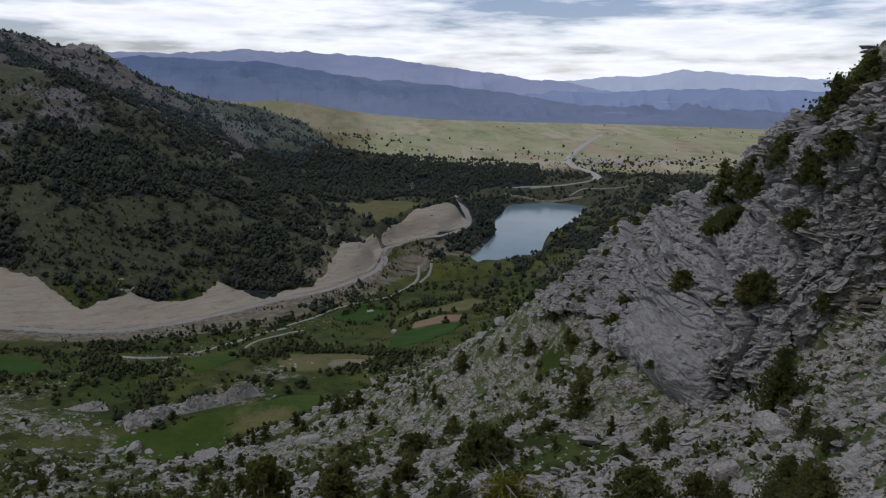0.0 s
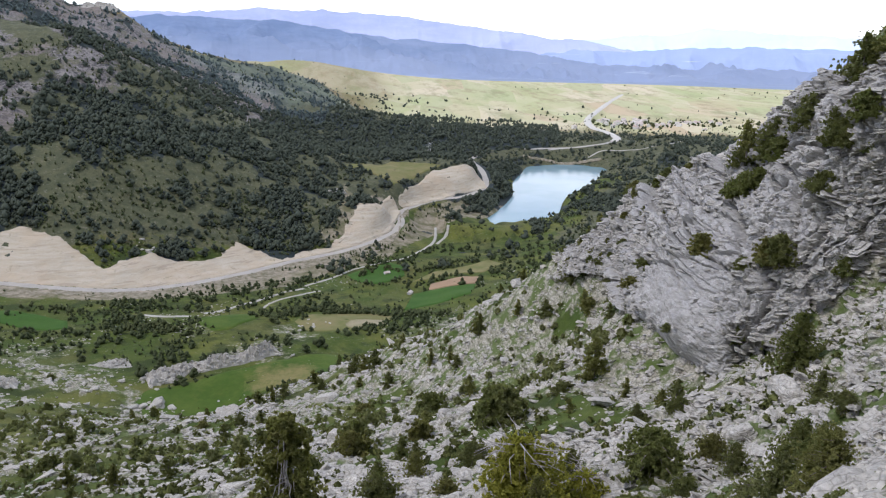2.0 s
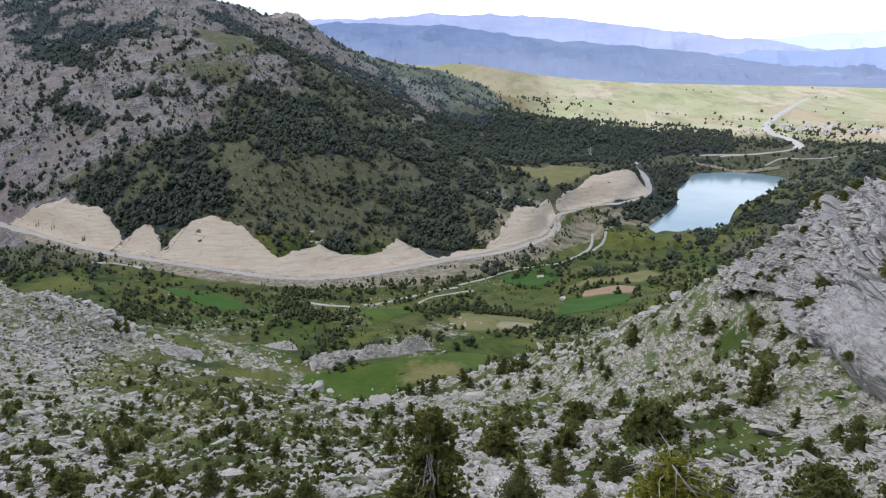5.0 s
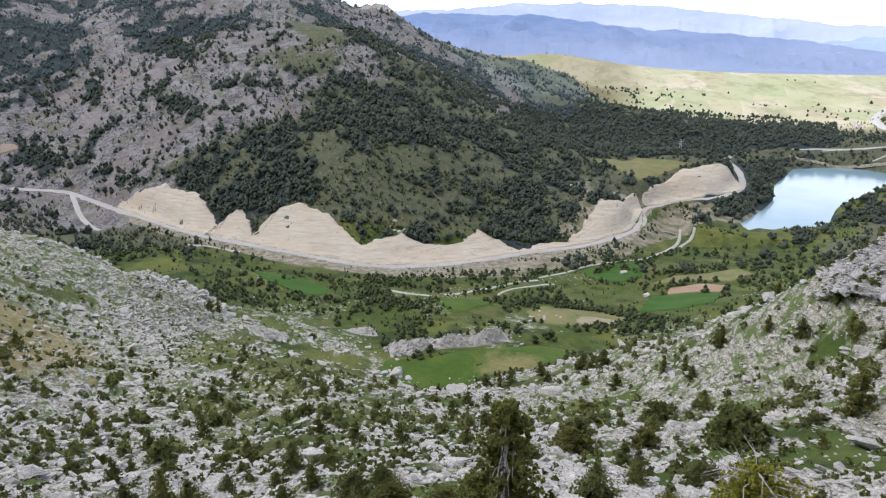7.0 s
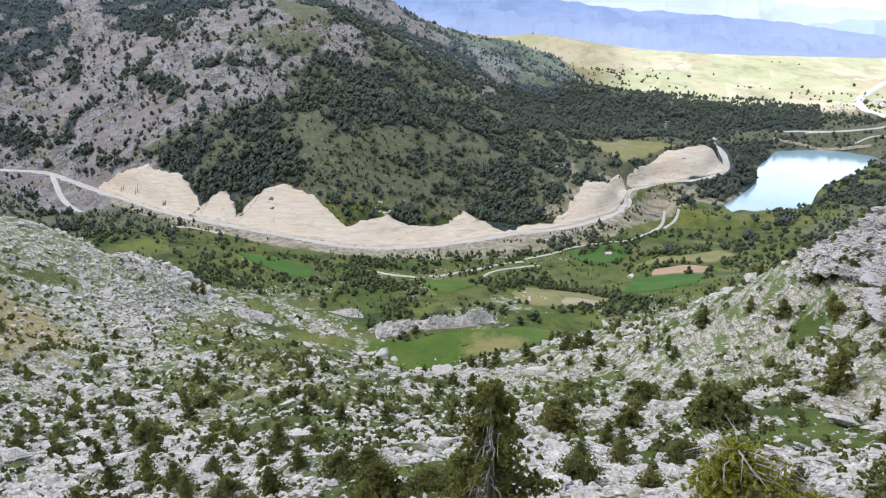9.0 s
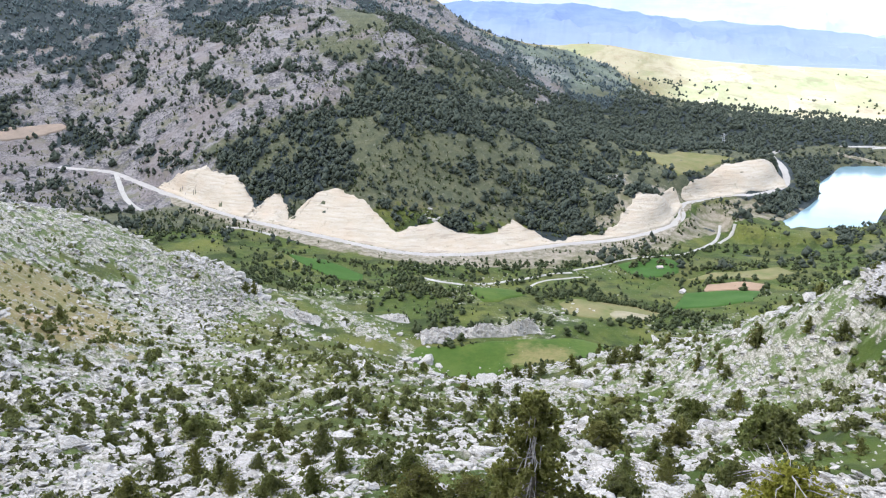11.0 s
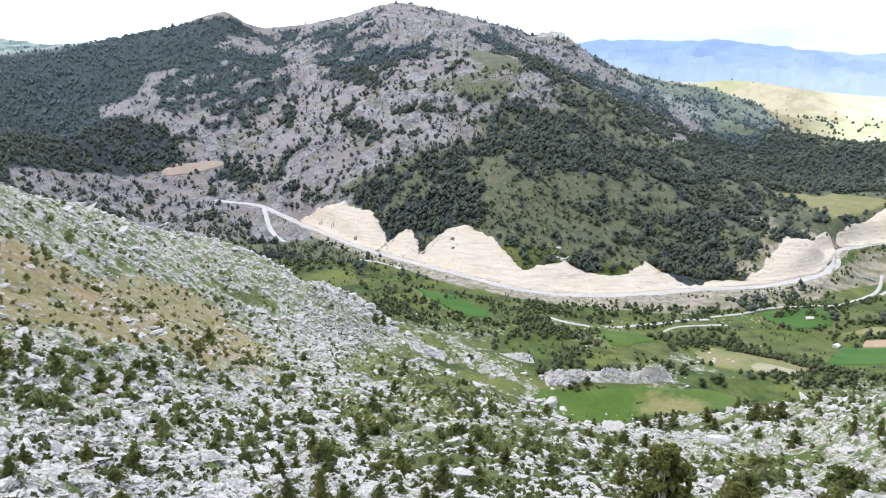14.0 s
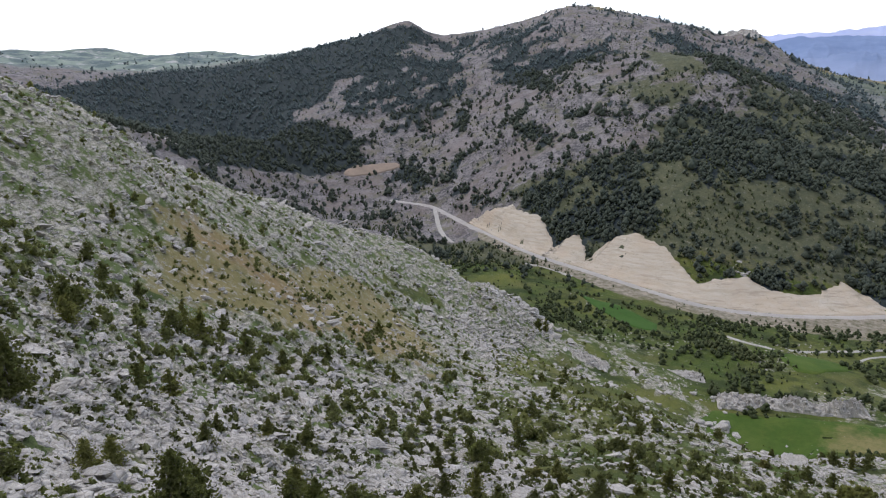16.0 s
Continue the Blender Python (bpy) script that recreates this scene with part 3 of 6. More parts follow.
def land(x, y):
    z = bare_land(x, y)
    reach, near = np.hypot(x, y), near_side(x, y)
    craggy = near * smooth(reach, 6, 40)
    z = z + craggy * (1.6 * (ridged(x, y, 14, 4, 3) - 0.5) + 2.2 * fbm(x, y, 45, 3, 8) * smooth(reach, 30, 120))
    z = z + 6 * zone(x, y, CRAG_TOP, 12, 6, 20) + 2 * zone(x, y, CRAG_TOP, 4, 4, 9, 51)
    # broken beds, in long blocks that follow the contours
    wx, wy = x + 1.2 * fbm(x, y, 7, 2, 5), y + 1.2 * fbm(x, y, 7, 2, 6)
    for size, rise, seed in ((4.5, 1.1, 301), (1.9, 0.55, 311)):
        value, edge = cells(wx * 0.8 + 0.25 * wy, wy * 1.3 - 0.3 * wx, size, seed)
        z = z + craggy * rise * ((value - 0.5) * smooth(edge, 0.0, 0.22) - 0.35 * (1 - smooth(edge, 0, 0.2))) * smooth(fbm(x, y, 22, 3, 320), -0.6, 0.1)
    hills = smooth(z, -192, -174) * (1 - near) * smooth(reach, 640, 900) * (1 - smooth(reach, 1750, 2100) * (1 - smooth(np.degrees(np.arctan2(-x, y)), 3, 12)))
    d, zr = near_line(x, y, ROAD_CURVE)
    floor = (1 - near) * (1 - smooth(reach, 600, 900))
    z = z + floor * 2.6 * fbm(x, y, 60, 4, 40)
    z = z + hills * (9 * fbm(x, y, 170, 4, 21) + 8 * (ridged(x, y, 90, 4, 33) - 0.5)) * smooth(d, 25, 120)
    turn = np.degrees(np.arctan2(-x, y))
    z = z - 70 * smooth(reach, 2900, 3300) * (1 - smooth(turn, 16, 22))
    # angles of rise that shape the mountain's crest to the camera's skyline
    skyline_fit = np.interp(turn, [20, 23.5, 25.3, 28, 30.3, 32.6, 34.2, 36.2, 39, 41.7, 44.4, 45.9, 47.1, 50.4, 54.6], [-0.3, -0.6, -0.45, -0.4, -0.2, 0.05, 0.2, -0.05, -0.35, -0.75, -1.1, -0.75, -0.05, -0.15, 0])
    z = z + reach * np.tan(np.radians(skyline_fit)) * smooth(reach, 1300, 1520) * (1 - smooth(reach, 2000, 2300))
    inward = (reach - np.interp(turn, FOOT_TURN, FOOT_REACH)) / (np.interp(turn, CREST_TURN, CREST_REACH) - np.interp(turn, FOOT_TURN, FOOT_REACH))
    z = z - 7.0 * smooth(inward, 0.02, 0.2) * (1 - smooth(inward, 0.86, 1.0)) * smooth(-turn, 14.5, 17) * smooth(turn, -46, -43)
    lake = zone(x, y, [p[:2] for p in LAKE_BANK], 5, 0)
    shore = zone(x, y, [p[:2] for p in LAKE_BANK], 60, 0)
    z = np.where((shore > 0) & (lake < 0.5), np.maximum(z, -191.6 + 4 * smooth(0.5 - shore, 0, 0.4)), z)
    z = z * (1 - lake) + np.minimum(z, -196) * lake
    bed = 1 - smooth(d, 7, 20)
    z = z * (1 - bed) + (zr - 0.6) * bed
    return z


TURNS = np.radians(np.r_[np.arange(-42, 85, 0.19), np.arange(85, 318, 2.5)])
REACHES = np.r_[0.03, 0.5, np.exp(np.linspace(math.log(1.4), math.log(4850), 540))]
_g_r, _g_a = np.meshgrid(REACHES, TURNS, indexing="ij")
GROUND_X, GROUND_Y = -_g_r * np.sin(_g_a), _g_r * np.cos(_g_a)
GROUND_Z = land(GROUND_X, GROUND_Y)


def ground_at(x, y):
    """Height of the ground sheet."""
    x, y = np.asarray(x, float), np.asarray(y, float)
    r = np.clip(np.hypot(x, y), REACHES[0], REACHES[-1] - 1)
    a = np.degrees(np.arctan2(-x, y))
    a = np.radians(np.where(a < -42, a + 360, a))
    i = np.clip(np.searchsorted(REACHES, r, "right") - 1, 0, len(REACHES) - 2)
    j = np.clip(np.searchsorted(TURNS, a, "right") - 1, 0, len(TURNS) - 2)
    u = (r - REACHES[i]) / (REACHES[i + 1] - REACHES[i])
    v = np.clip((a - TURNS[j]) / (TURNS[j + 1] - TURNS[j]), 0, 1)
    z = GROUND_Z
    return (z[i, j] * (1 - v) + z[i, j + 1] * v) * (1 - u) + (z[i + 1, j] * (1 - v) + z[i + 1, j + 1] * v) * u


# woods and glades of the opposite mountain
SHOULDER_WOOD = [(-538, 603), (-512, 611), (-466, 632), (-431, 670), (-385, 706), (-399, 810), (-373, 839), (-315, 830), (-275, 871), (-214, 843), (-170, 841), (-147, 818), (-187, 742), (-226, 718), (-263, 693), (-300, 672), (-339, 683), (-376, 687), (-339, 635), (-337, 605), (-357, 564), (-395, 556), (-431, 585), (-466, 609), (-496, 600)]
LOWER_WOOD = [(-149, 827), (-109, 862), (-62, 813), (-55, 694), (-83, 657), (-100, 632), (-145, 629), (-167, 607), (-202, 593), (-216, 615), (-174, 652), (-162, 722)]
PLAIN_BELT = [(-206, 1011), (-208, 1273), (-73, 1351), (27, 1294), (116, 1503), (277, 1629), (372, 1599), (330, 1400), (292, 1240), (189, 1215), (135, 1149), (60, 980), (18, 940), (-70, 973), (-119, 935), (-149, 827)]
NORTH_WOOD = [(-1203, 971), (-980, 1064), (-859, 936), (-912, 930), (-857, 855), (-836, 795), (-884, 770), (-964, 818), (-946, 740), (-1060, 800)]
NORTH_FINGER = [(-884, 931), (-831, 915), (-707, 778), (-727, 766), (-860, 890)]
HIGH_WOOD = [(-856, 1005), (-761, 1066), (-626, 1102), (-639, 980), (-638, 884), (-784, 954)]
HIGH_CREST_WOOD = [(-1203, 1180), (-1119, 1227), (-998, 1224), (-857, 1215), (-765, 1120), (-800, 1046), (-670, 967), (-664, 897), (-812, 994), (-940, 1046), (-1128, 1141)]
HIGH_CLUMP = [(-1038, 952), (-932, 941), (-886, 970), (-742, 816), (-833, 851), (-933, 881)]
MID_CLUMP = [(-630, 775), (-573, 765), (-518, 734), (-509, 707), (-581, 738)]
WEST_FOREST = [(-1462, 400), (-1551, 560), (-1690, 753), (-1560, 900), (-1511, 1060), (-1400, 1110), (-1262, 1120), (-1209, 1186), (-1140, 1015), (-1078, 927), (-1173, 885), (-1127, 827), (-1123, 736), (-1084, 684), (-959, 717), (-894, 688), (-843, 669), (-867, 600), (-876, 492), (-864, 384), (-993, 436), (-907, 328), (-1351, 330)]
GULLY_WOOD = [(-640, 1180), (-600, 1225), (-530, 1220), (-380, 950), (-390, 905), (-560, 1140)]
LEE_WOOD = [(-476, 1228), (-393, 1299), (-293, 1303), (-225, 1263), (-231, 946), (-259, 886), (-327, 1021), (-348, 909)]
SECOND_RIDGE = [(-480, 1420), (-289, 1680), (-191, 1716), (-82, 1600), (-192, 1317), (-290, 1285)]
SPRING_BUSHES = [(-292, 1167), (-254, 1310), (-199, 1289), (-240, 1139)]
RED_STAND = [(-785, 695), (-750, 704), (-688, 663), (-692, 633), (-730, 658)]
LIT_BELT = [(-64, 1328), (115, 1740), (297, 1642), (277, 1532), (87, 1312), (-41, 1273)]
LAKE_WOOD = [(70, 850), (100, 950), (130, 1080), (205, 1190), (222, 1185), (180, 1020), (150, 900), (112, 800)]
SPUR_FOOT_WOOD = [(205, 760), (260, 880), (330, 1010), (400, 1130), (520, 1150), (480, 950), (380, 760)]
GLADE_HIGH = [(-373, 682), (-333, 684), (-302, 661), (-262, 690), (-240, 666), (-284, 634), (-320, 623)]
GLADE_LOW = [(-257, 614), (-227, 647), (-190, 655), (-189, 640), (-219, 623)]
GLADE_MID = [(-237, 693), (-196, 728), (-194, 699), (-229, 671)]
TURF = [(-575, 1060), (-560, 1105), (-478, 1005), (-418, 925), (-436, 900), (-490, 925)]
HILL_WOOD = [(-480, 600), (-420, 660), (-340, 690), (-240, 740), (-150, 800), (-60, 780), (-70, 670), (-130, 620), (-240, 590), (-330, 590), (-420, 590)]
ERODED = [(-65, 812), (-50, 759), (-33, 779), (-3, 797), (1, 786), (-10, 707), (-71, 651), (-83, 657), (-62, 702)]
VALLEY_HEAD = [(-772, 584), (-705, 603), (-626, 609), (-630, 627), (-541, 606), (-533, 595), (-502, 517), (-430, 496), (-365, 483), (-407, 447), (-527, 472), (-622, 500), (-637, 475)]
WOODS = [(SECOND_RIDGE, 0.30, 25), (HILL_WOOD, 0.28, 25), (SHOULDER_WOOD, 0.72, 14), (LOWER_WOOD, 0.37, 12), (PLAIN_BELT, 1.0, 16), (NORTH_WOOD, 0.78, 16), (NORTH_FINGER, 0.85, 8), (HIGH_WOOD, 0.7, 16), (HIGH_CREST_WOOD, 0.62, 20),
         (HIGH_CLUMP, 0.55, 18), (MID_CLUMP, 0.6, 12), (WEST_FOREST, 1.0, 14), (GULLY_WOOD, 1.0, 10), (LEE_WOOD, 0.62, 20), (SPRING_BUSHES, 0.4, 20), (RED_STAND, 0.9, 7), (LIT_BELT, 0.6, 25), (LAKE_WOOD, 0.85, 8), (SPUR_FOOT_WOOD, 0.28, 15),
         (ERODED, 0.14, 8), (VALLEY_HEAD, 0.12, 10), (GLADE_HIGH, 0.10, 8), (GLADE_LOW, 0.12, 7), (GLADE_MID, 0.12, 7), (TURF, 0.04, 12)]
# bare slopes and turf of the camera's own hillside
SPOIL = [(-300, 520), (-230, 519), (-157, 537), (-97, 615), (-34, 653), (6, 703), (22, 792), (58, 827), (122, 872), (149, 861), (115, 791), (51, 747), (23, 696), (-20, 603), (-86, 554), (-125, 510), (-220, 495), (-300, 500)]
SWALE = [(-152, 64), (-181, 96), (-203, 119), (-215, 146), (-224, 174), (-217, 187), (-178, 169), (-138, 141), (-107, 102), (-112, 92), (-119, 86), (-111, 64), (-114, 56), (-114, 49), (-112, 41), (-128, 46), (-138, 54)]
TRANSITION = [(-140, 172), (-168, 205), (-196, 258), (-212, 298), (-238, 336), (-208, 338), (-170, 322), (-126, 307), (-88, 180), (-59, 130), (-71, 128), (-88, 130)]
GREEN_HOLLOW = [(-26, 180), (-14, 163), (1, 163), (3, 146), (-7, 139), (-19, 145)]
GREEN_STRIP = [(-235, 197), (-239, 216), (-233, 231), (-226, 223), (-230, 203)]
CRAG = [(-244, 254), (-276, 314), (-271, 344), (-243, 328), (-209, 289), (-197, 247), (-159, 182), (-189, 202), (-220, 221)]


def woods(x, y):
    """How thick the trees stand, 0 to 1."""
    turn, reach = np.degrees(np.arctan2(-x, y)), np.hypot(x, y)
    far = (1 - near_side(x, y)) * smooth(reach, 560, 620) * (1 - smooth(reach, 2000, 2300))
    much = 0.34 - 0.19 * smooth(turn, 22, 28) * smooth(reach, 680, 740)
    much = much * (1 - 0.75 * (1 - smooth(turn, 2, 6)) * (1 - smooth(reach, 760, 830)))
    much = much * (1 - 0.75 * smooth(reach, 1500, 1700)) * (1 - smooth(-turn, -2, 4) * smooth(reach, 1430, 1560))
    below = (turn > 33) & (turn < 54) & (reach < np.interp(turn, [33, 37.9, 42.2, 44.6, 46.2, 50, 54], [634, 680, 760, 790, 800, 850, 900]))
    much = np.where(below, 0.06, much)
    for outline, thick, soft in WOODS:
        m = zone(x, y, outline, soft)
        much = much * (1 - m) + thick * m
    n = np.clip(0.5 + 0.62 * (0.55 * fbm(x, y, 42, 3, 60, 0.6) + 0.45 * fbm(x, y, 15, 2, 61)), 0, 1)
    return far * np.maximum(smooth(n, 0.97 - 0.9 * much - 0.14, 0.97 - 0.9 * much + 0.10), 0.15 * np.minimum(1, much / 0.3))


def rocky(x, y):
    """How much of the camera's own hillside is bare stone."""
    turn, reach = np.degrees(np.arctan2(-x, y)), np.hypot(x, y)
    swale = zone(x, y, SWALE, 9, 7, 25)
    grassy = smooth(fbm(x, y, 15, 4, 71, 0.62), 0.18, 0.5) * (1 - 0.6 * smooth(turn, 35, 45)) * (1 - 0.6 * smooth(-turn, 19, 24)) * (1 - 0.5 * (1 - smooth(turn, 0, 8)) * smooth(reach, 70, 100))
    grassy = np.maximum(grassy, 0.95 * zone(x, y, TRANSITION, 14, 8, 25) * smooth(fbm(x, y, 12, 3, 73), -0.6, -0.1))
    grassy = np.maximum(grassy, np.maximum(zone(x, y, GREEN_HOLLOW, 5, 4, 12), zone(x, y, GREEN_STRIP, 5, 3, 12)))
    scrubby = [(-155, 217), (-163, 283), (-85, 192), (-44, 133), (-24, 86), (-30, 65), (-64, 86)]
    grassy = np.maximum(grassy, 0.6 * zone(x, y, scrubby, 15, 8, 25) * smooth(fbm(x, y, 10, 3, 75), -0.3, 0.15))
    clump = smooth(fbm(x, y, 5, 3, 151, 0.6), -0.75, -0.25)
    spur = smooth(-turn, 20, 22) * smooth(reach, 84, 96)
    return np.clip(near_side(x, y) * np.maximum(spur, (0.45 + 0.55 * clump) * (1 - 0.92 * grassy) * (1 - 0.85 * swale) * (1 - 0.5 * smooth(turn, 4, 14) * (1 - smooth(turn, 34, 44)) * (1 - smooth(reach, 110, 170)))), 0, 1), swale


def cover_masks(x, y):
    turn, reach, near = np.degrees(np.arctan2(-x, y)), np.hypot(x, y), near_side(x, y)
    rock, swale = rocky(x, y)
    hill = (1 - near) * smooth(reach, 600, 680)
    scree = smooth(fbm(x, y, 110, 4, 81), -0.65, -0.1) * hill * smooth(turn, 17, 25) * smooth(reach, 740, 830)
    scree = np.maximum(scree, 0.75 * hill * smooth(turn, 6, 12) * smooth(reach, 960, 1030) * (1 - smooth(reach, 1450, 1550)))
    scree = np.maximum(scree, hill * smooth(turn, 34, 40) * smooth(reach, 690, 760))
    scree = scree * (1 - zone(x, y, TURF, 12)) * (1 - 0.8 * zone(x, y, SHOULDER_WOOD, 12))
    valley_stone = (1 - near) * (1 - smooth(reach, 400, 520)) * smooth(fbm(x, y, 34, 4, 90), 0.05, 0.35)
    dry = np.maximum(1.2 * swale * near, hill * np.maximum(smooth(ground_at(x, y), -187, -176), smooth(reach, 1050, 1150)))
    heath = hill * np.maximum(smooth(ground_at(x, y), -187, -176), smooth(reach, 1050, 1150)) * (1 - smooth(reach, 1400, 1600))
    ridge = zone(x, y, SECOND_RIDGE, 30)
    heath = np.maximum(heath, ridge)
    dry = dry * (1 - ridge) * (1 - 0.7 * np.maximum(zone(x, y, GLADE_LOW, 8), zone(x, y, TURF, 12)))
    plain = smooth(-turn, -4, 1) * smooth(reach, 1480, 1620)
    plain = np.maximum(plain, smooth(reach, 2250, 2500) * (1 - smooth(turn, 0, 4)))
    plain = np.maximum(plain, 0.45 * smooth(reach + 120 * fbm(x, y, 260, 3, 95), 1700, 1950) * (1 - smooth(turn, 17, 21)) * (1 - ridge))
    # where the painted haze covers the far ridges and the second ridge
    haze_tint = np.maximum(smooth(turn, 40, 44) * smooth(reach, 1750, 1900), 0.42 * ridge)
    return {"rock": np.maximum(np.minimum(1.12 * rock, 0.95), 0.5 * valley_stone), "dry": dry, "scree": scree, "wood": np.maximum(0.8 * woods(x, y), zone(x, y, WEST_FOREST, 14)), "plain": plain, "haze_tint": haze_tint, "heath": heath, "spoil": (1 - near) * np.maximum(zone(x, y, SPOIL, 8, 5, 25), 0.8 * zone(x, y, ERODED, 8, 5, 25))}


_v = np.stack([GROUND_X, GROUND_Y, GROUND_Z], -1).reshape(-1, 3)
_f = sheet(len(REACHES), len(TURNS), True)
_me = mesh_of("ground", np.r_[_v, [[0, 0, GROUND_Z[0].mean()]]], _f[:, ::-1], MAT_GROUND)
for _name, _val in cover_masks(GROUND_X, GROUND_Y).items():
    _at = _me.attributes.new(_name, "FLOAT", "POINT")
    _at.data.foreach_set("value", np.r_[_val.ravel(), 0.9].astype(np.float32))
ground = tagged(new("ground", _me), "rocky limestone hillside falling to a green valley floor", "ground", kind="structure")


def strip(name, curve, width, material, lift, label, category="road", kind="structure", crown=0.0):
    """A ribbon of the given width laid along a curve on the ground."""
    c = np.asarray(curve)[:, :2]
    t = np.gradient(c, axis=0)
    t /= np.linalg.norm(t, axis=1)[:, None]
    side = np.c_[t[:, 1], -t[:, 0]]
    offs = np.linspace(-0.5, 0.5, 5) * width
    wob = 1 + 0.12 * fbm(c[:, 0], c[:, 1], 25, 3, 5)
    p = c[:, None] + side[:, None] * (offs[None, :, None] * wob[:, None, None])
    z = ground_at(p[..., 0], p[..., 1])
    z = np.maximum(z, z.mean(1, keepdims=True)) + lift + crown * (1 - (2 * offs / width) ** 2)[None]
    z[:, [0, -1]] -= lift + 0.25
    v = np.concatenate([p, z[..., None]], -1).reshape(-1, 3)
    ob = new(name, mesh_of(name, v, sheet(len(c), 5), material))
    return tagged(ob, label, category, kind=kind)


def patch(name, outline, material, lift, label, category="field", step=4.0, kind="structure", straight=False):
    """A field: the inside of a smooth outline, laid on the ground."""
    edge = along(outline, 2.5, True)
    edge = edge + np.c_[fbm(edge[:, 0], edge[:, 1], 14, 3, 71), fbm(edge[:, 0], edge[:, 1], 14, 3, 72)] * 2.2
    if straight:
        p = np.array(outline + outline[:1], float)
        edge = np.concatenate([a + (b - a) * np.arange(6)[:, None] / 6 for a, b in zip(p, p[1:])])
    mid = edge.mean(0)
    rings = [mid[None] + (edge - mid) * f for f in np.r_[1.03, np.linspace(1.0, 0.04, max(4, int(np.linalg.norm(edge - mid, axis=1).mean() / step)))]]
    v = np.concatenate(rings)
    z = ground_at(v[:, 0], v[:, 1]) + lift
    z[:len(edge)] -= lift + 0.3
    ob = new(name, mesh_of(name, np.c_[v, z], sheet(len(rings), len(edge), True), material))
    return tagged(ob, label, category, kind=kind)


# ---- the road, its cuttings, fields and lake ----
_seen = ROAD_CURVE[np.degrees(np.arctan2(-ROAD_CURVE[:, 0], ROAD_CURVE[:, 1])) < 49.5]
for _part in (_seen[np.hypot(_seen[:, 0], _seen[:, 1]) < 1175], _seen[np.hypot(_seen[:, 0], _seen[:, 1]) > 1250]):
    strip("road", _part, 10.5, MAT_ROAD, 0.35, "pale gravel mountain road curving round the hill", crown=0.15)

_plain = ROAD_CURVE[np.hypot(ROAD_CURVE[:, 0], ROAD_CURVE[:, 1]) > 1330]
# wider than the road itself, so that it shows from the camera
strip("road_on_plain", _plain, 17, MAT_CHALK, 1.2, "pale road with bare verges winding over the plain", crown=0.2)


def cutting():
    """The fresh slope that was dug into the hill above the road."""
    top = []
    for a, b in zip(CUT_TOP, CUT_TOP[1:]):
        a, b = np.array(a), np.array(b)
        m = max(2, int(np.linalg.norm(b - a) / 3))
        top += [a + (b - a) * t for t in np.arange(m) / m]
    top = np.array(top)[:, :2]
    top += np.c_[fbm(top[:, 0], top[:, 1], 14, 3, 4), fbm(top[:, 0], top[:, 1], 14, 3, 9)] * 1.2 + np.c_[fbm(top[:, 0], top[:, 1], 5, 2, 41), fbm(top[:, 0], top[:, 1], 5, 2, 42)] * 1.6
    foot = np.array([ROAD_CURVE[np.argmin(((ROAD_CURVE[:, :2] - p) ** 2).sum(1)), :2] for p in top])
    way = top - foot
    span = np.linalg.norm(way, axis=1)[:, None]
    foot = foot + way / span * np.minimum(3.6, span * 0.5)
    v = np.linspace(0, 1, 24)
    p = foot[None] + (top - foot)[None] * v[:, None, None]
    gully = fbm(p[..., 0], p[..., 1], 11, 4, 12, 0.6)
    z = ground_at(p[..., 0], p[..., 1]) + (0.7 + 1.25 * gully) * np.minimum(1, 6 * (1 - v))[:, None] * np.minimum(1, 0.3 + 5 * v)[:, None] + 0.5 - 1.4 * (v[:, None] > 0.98)
    z[0] -= 1.3
    verts = np.concatenate([p, z[..., None]], -1).reshape(-1, 3)
    ob = new("road_cutting", mesh_of("road_cutting", verts, sheet(24, len(top))[:, ::-1], MAT_CUT))
    tagged(ob, "bare pale marl slope freshly cut above the road", "embankment", kind="structure")


cutting()


def spoil_bank():
    part = ROAD_CURVE[(ROAD_CURVE[:, 0] > -520) & (ROAD_CURVE[:, 1] < 800)][:, :2]
    inward = -part / np.linalg.norm(part, axis=1)[:, None]
    wide = 30 + 9 * fbm(part[:, 0], part[:, 1], 40, 3, 14)
    p = part[None] + inward[None] * (6 + (wide[None] - 6) * np.linspace(0, 1, 9)[:, None])[..., None]
    z = ground_at(p[..., 0], p[..., 1]) + 0.5 + 0.4 * fbm(p[..., 0], p[..., 1], 8, 3, 2)
    z[-1] -= 2.0
    ob = new("spoil_bank", mesh_of("spoil_bank", np.concatenate([p, z[..., None]], -1).reshape(-1, 3), sheet(9, len(part)), MAT_FILL))
    tagged(ob, "stony grey spoil bank below the gravel road", "embankment", kind="structure")


spoil_bank()

MEADOW = [(-128, 317), (-112, 291), (-88, 294), (-72, 314), (-48, 326), (-26, 349), (-37, 365), (-66, 350), (-95, 337)]
BROWN = [(27, 533), (48, 536), (68, 537), (63, 518), (44, 518), (24, 517)]
WHEAT = [(12, 511), (25, 516), (62, 516), (54, 480), (29, 471), (4, 465)]
YELLOW = [(-68, 432), (-56, 450), (-30, 455), (-5, 451), (-1, 438), (-26, 413), (-52, 404)]
BARE = [(-35, 420), (-28, 430), (-9, 429), (-10, 421), (-29, 411)]
GREEN_LEFT = [(-303, 460), (-271, 461), (-221, 438), (-211, 418), (-231, 416), (-263, 433)]
GREEN_MID = [(-44, 567), (-9, 599), (4, 589), (5, 559), (-17, 535), (-33, 543)]
PALE_RIGHT = [(13, 546), (38, 574), (83, 597), (92, 573), (71, 551), (41, 549)]
GREEN_LOW = [(-131, 431), (-114, 445), (-96, 438), (-102, 417), (-117, 407)]
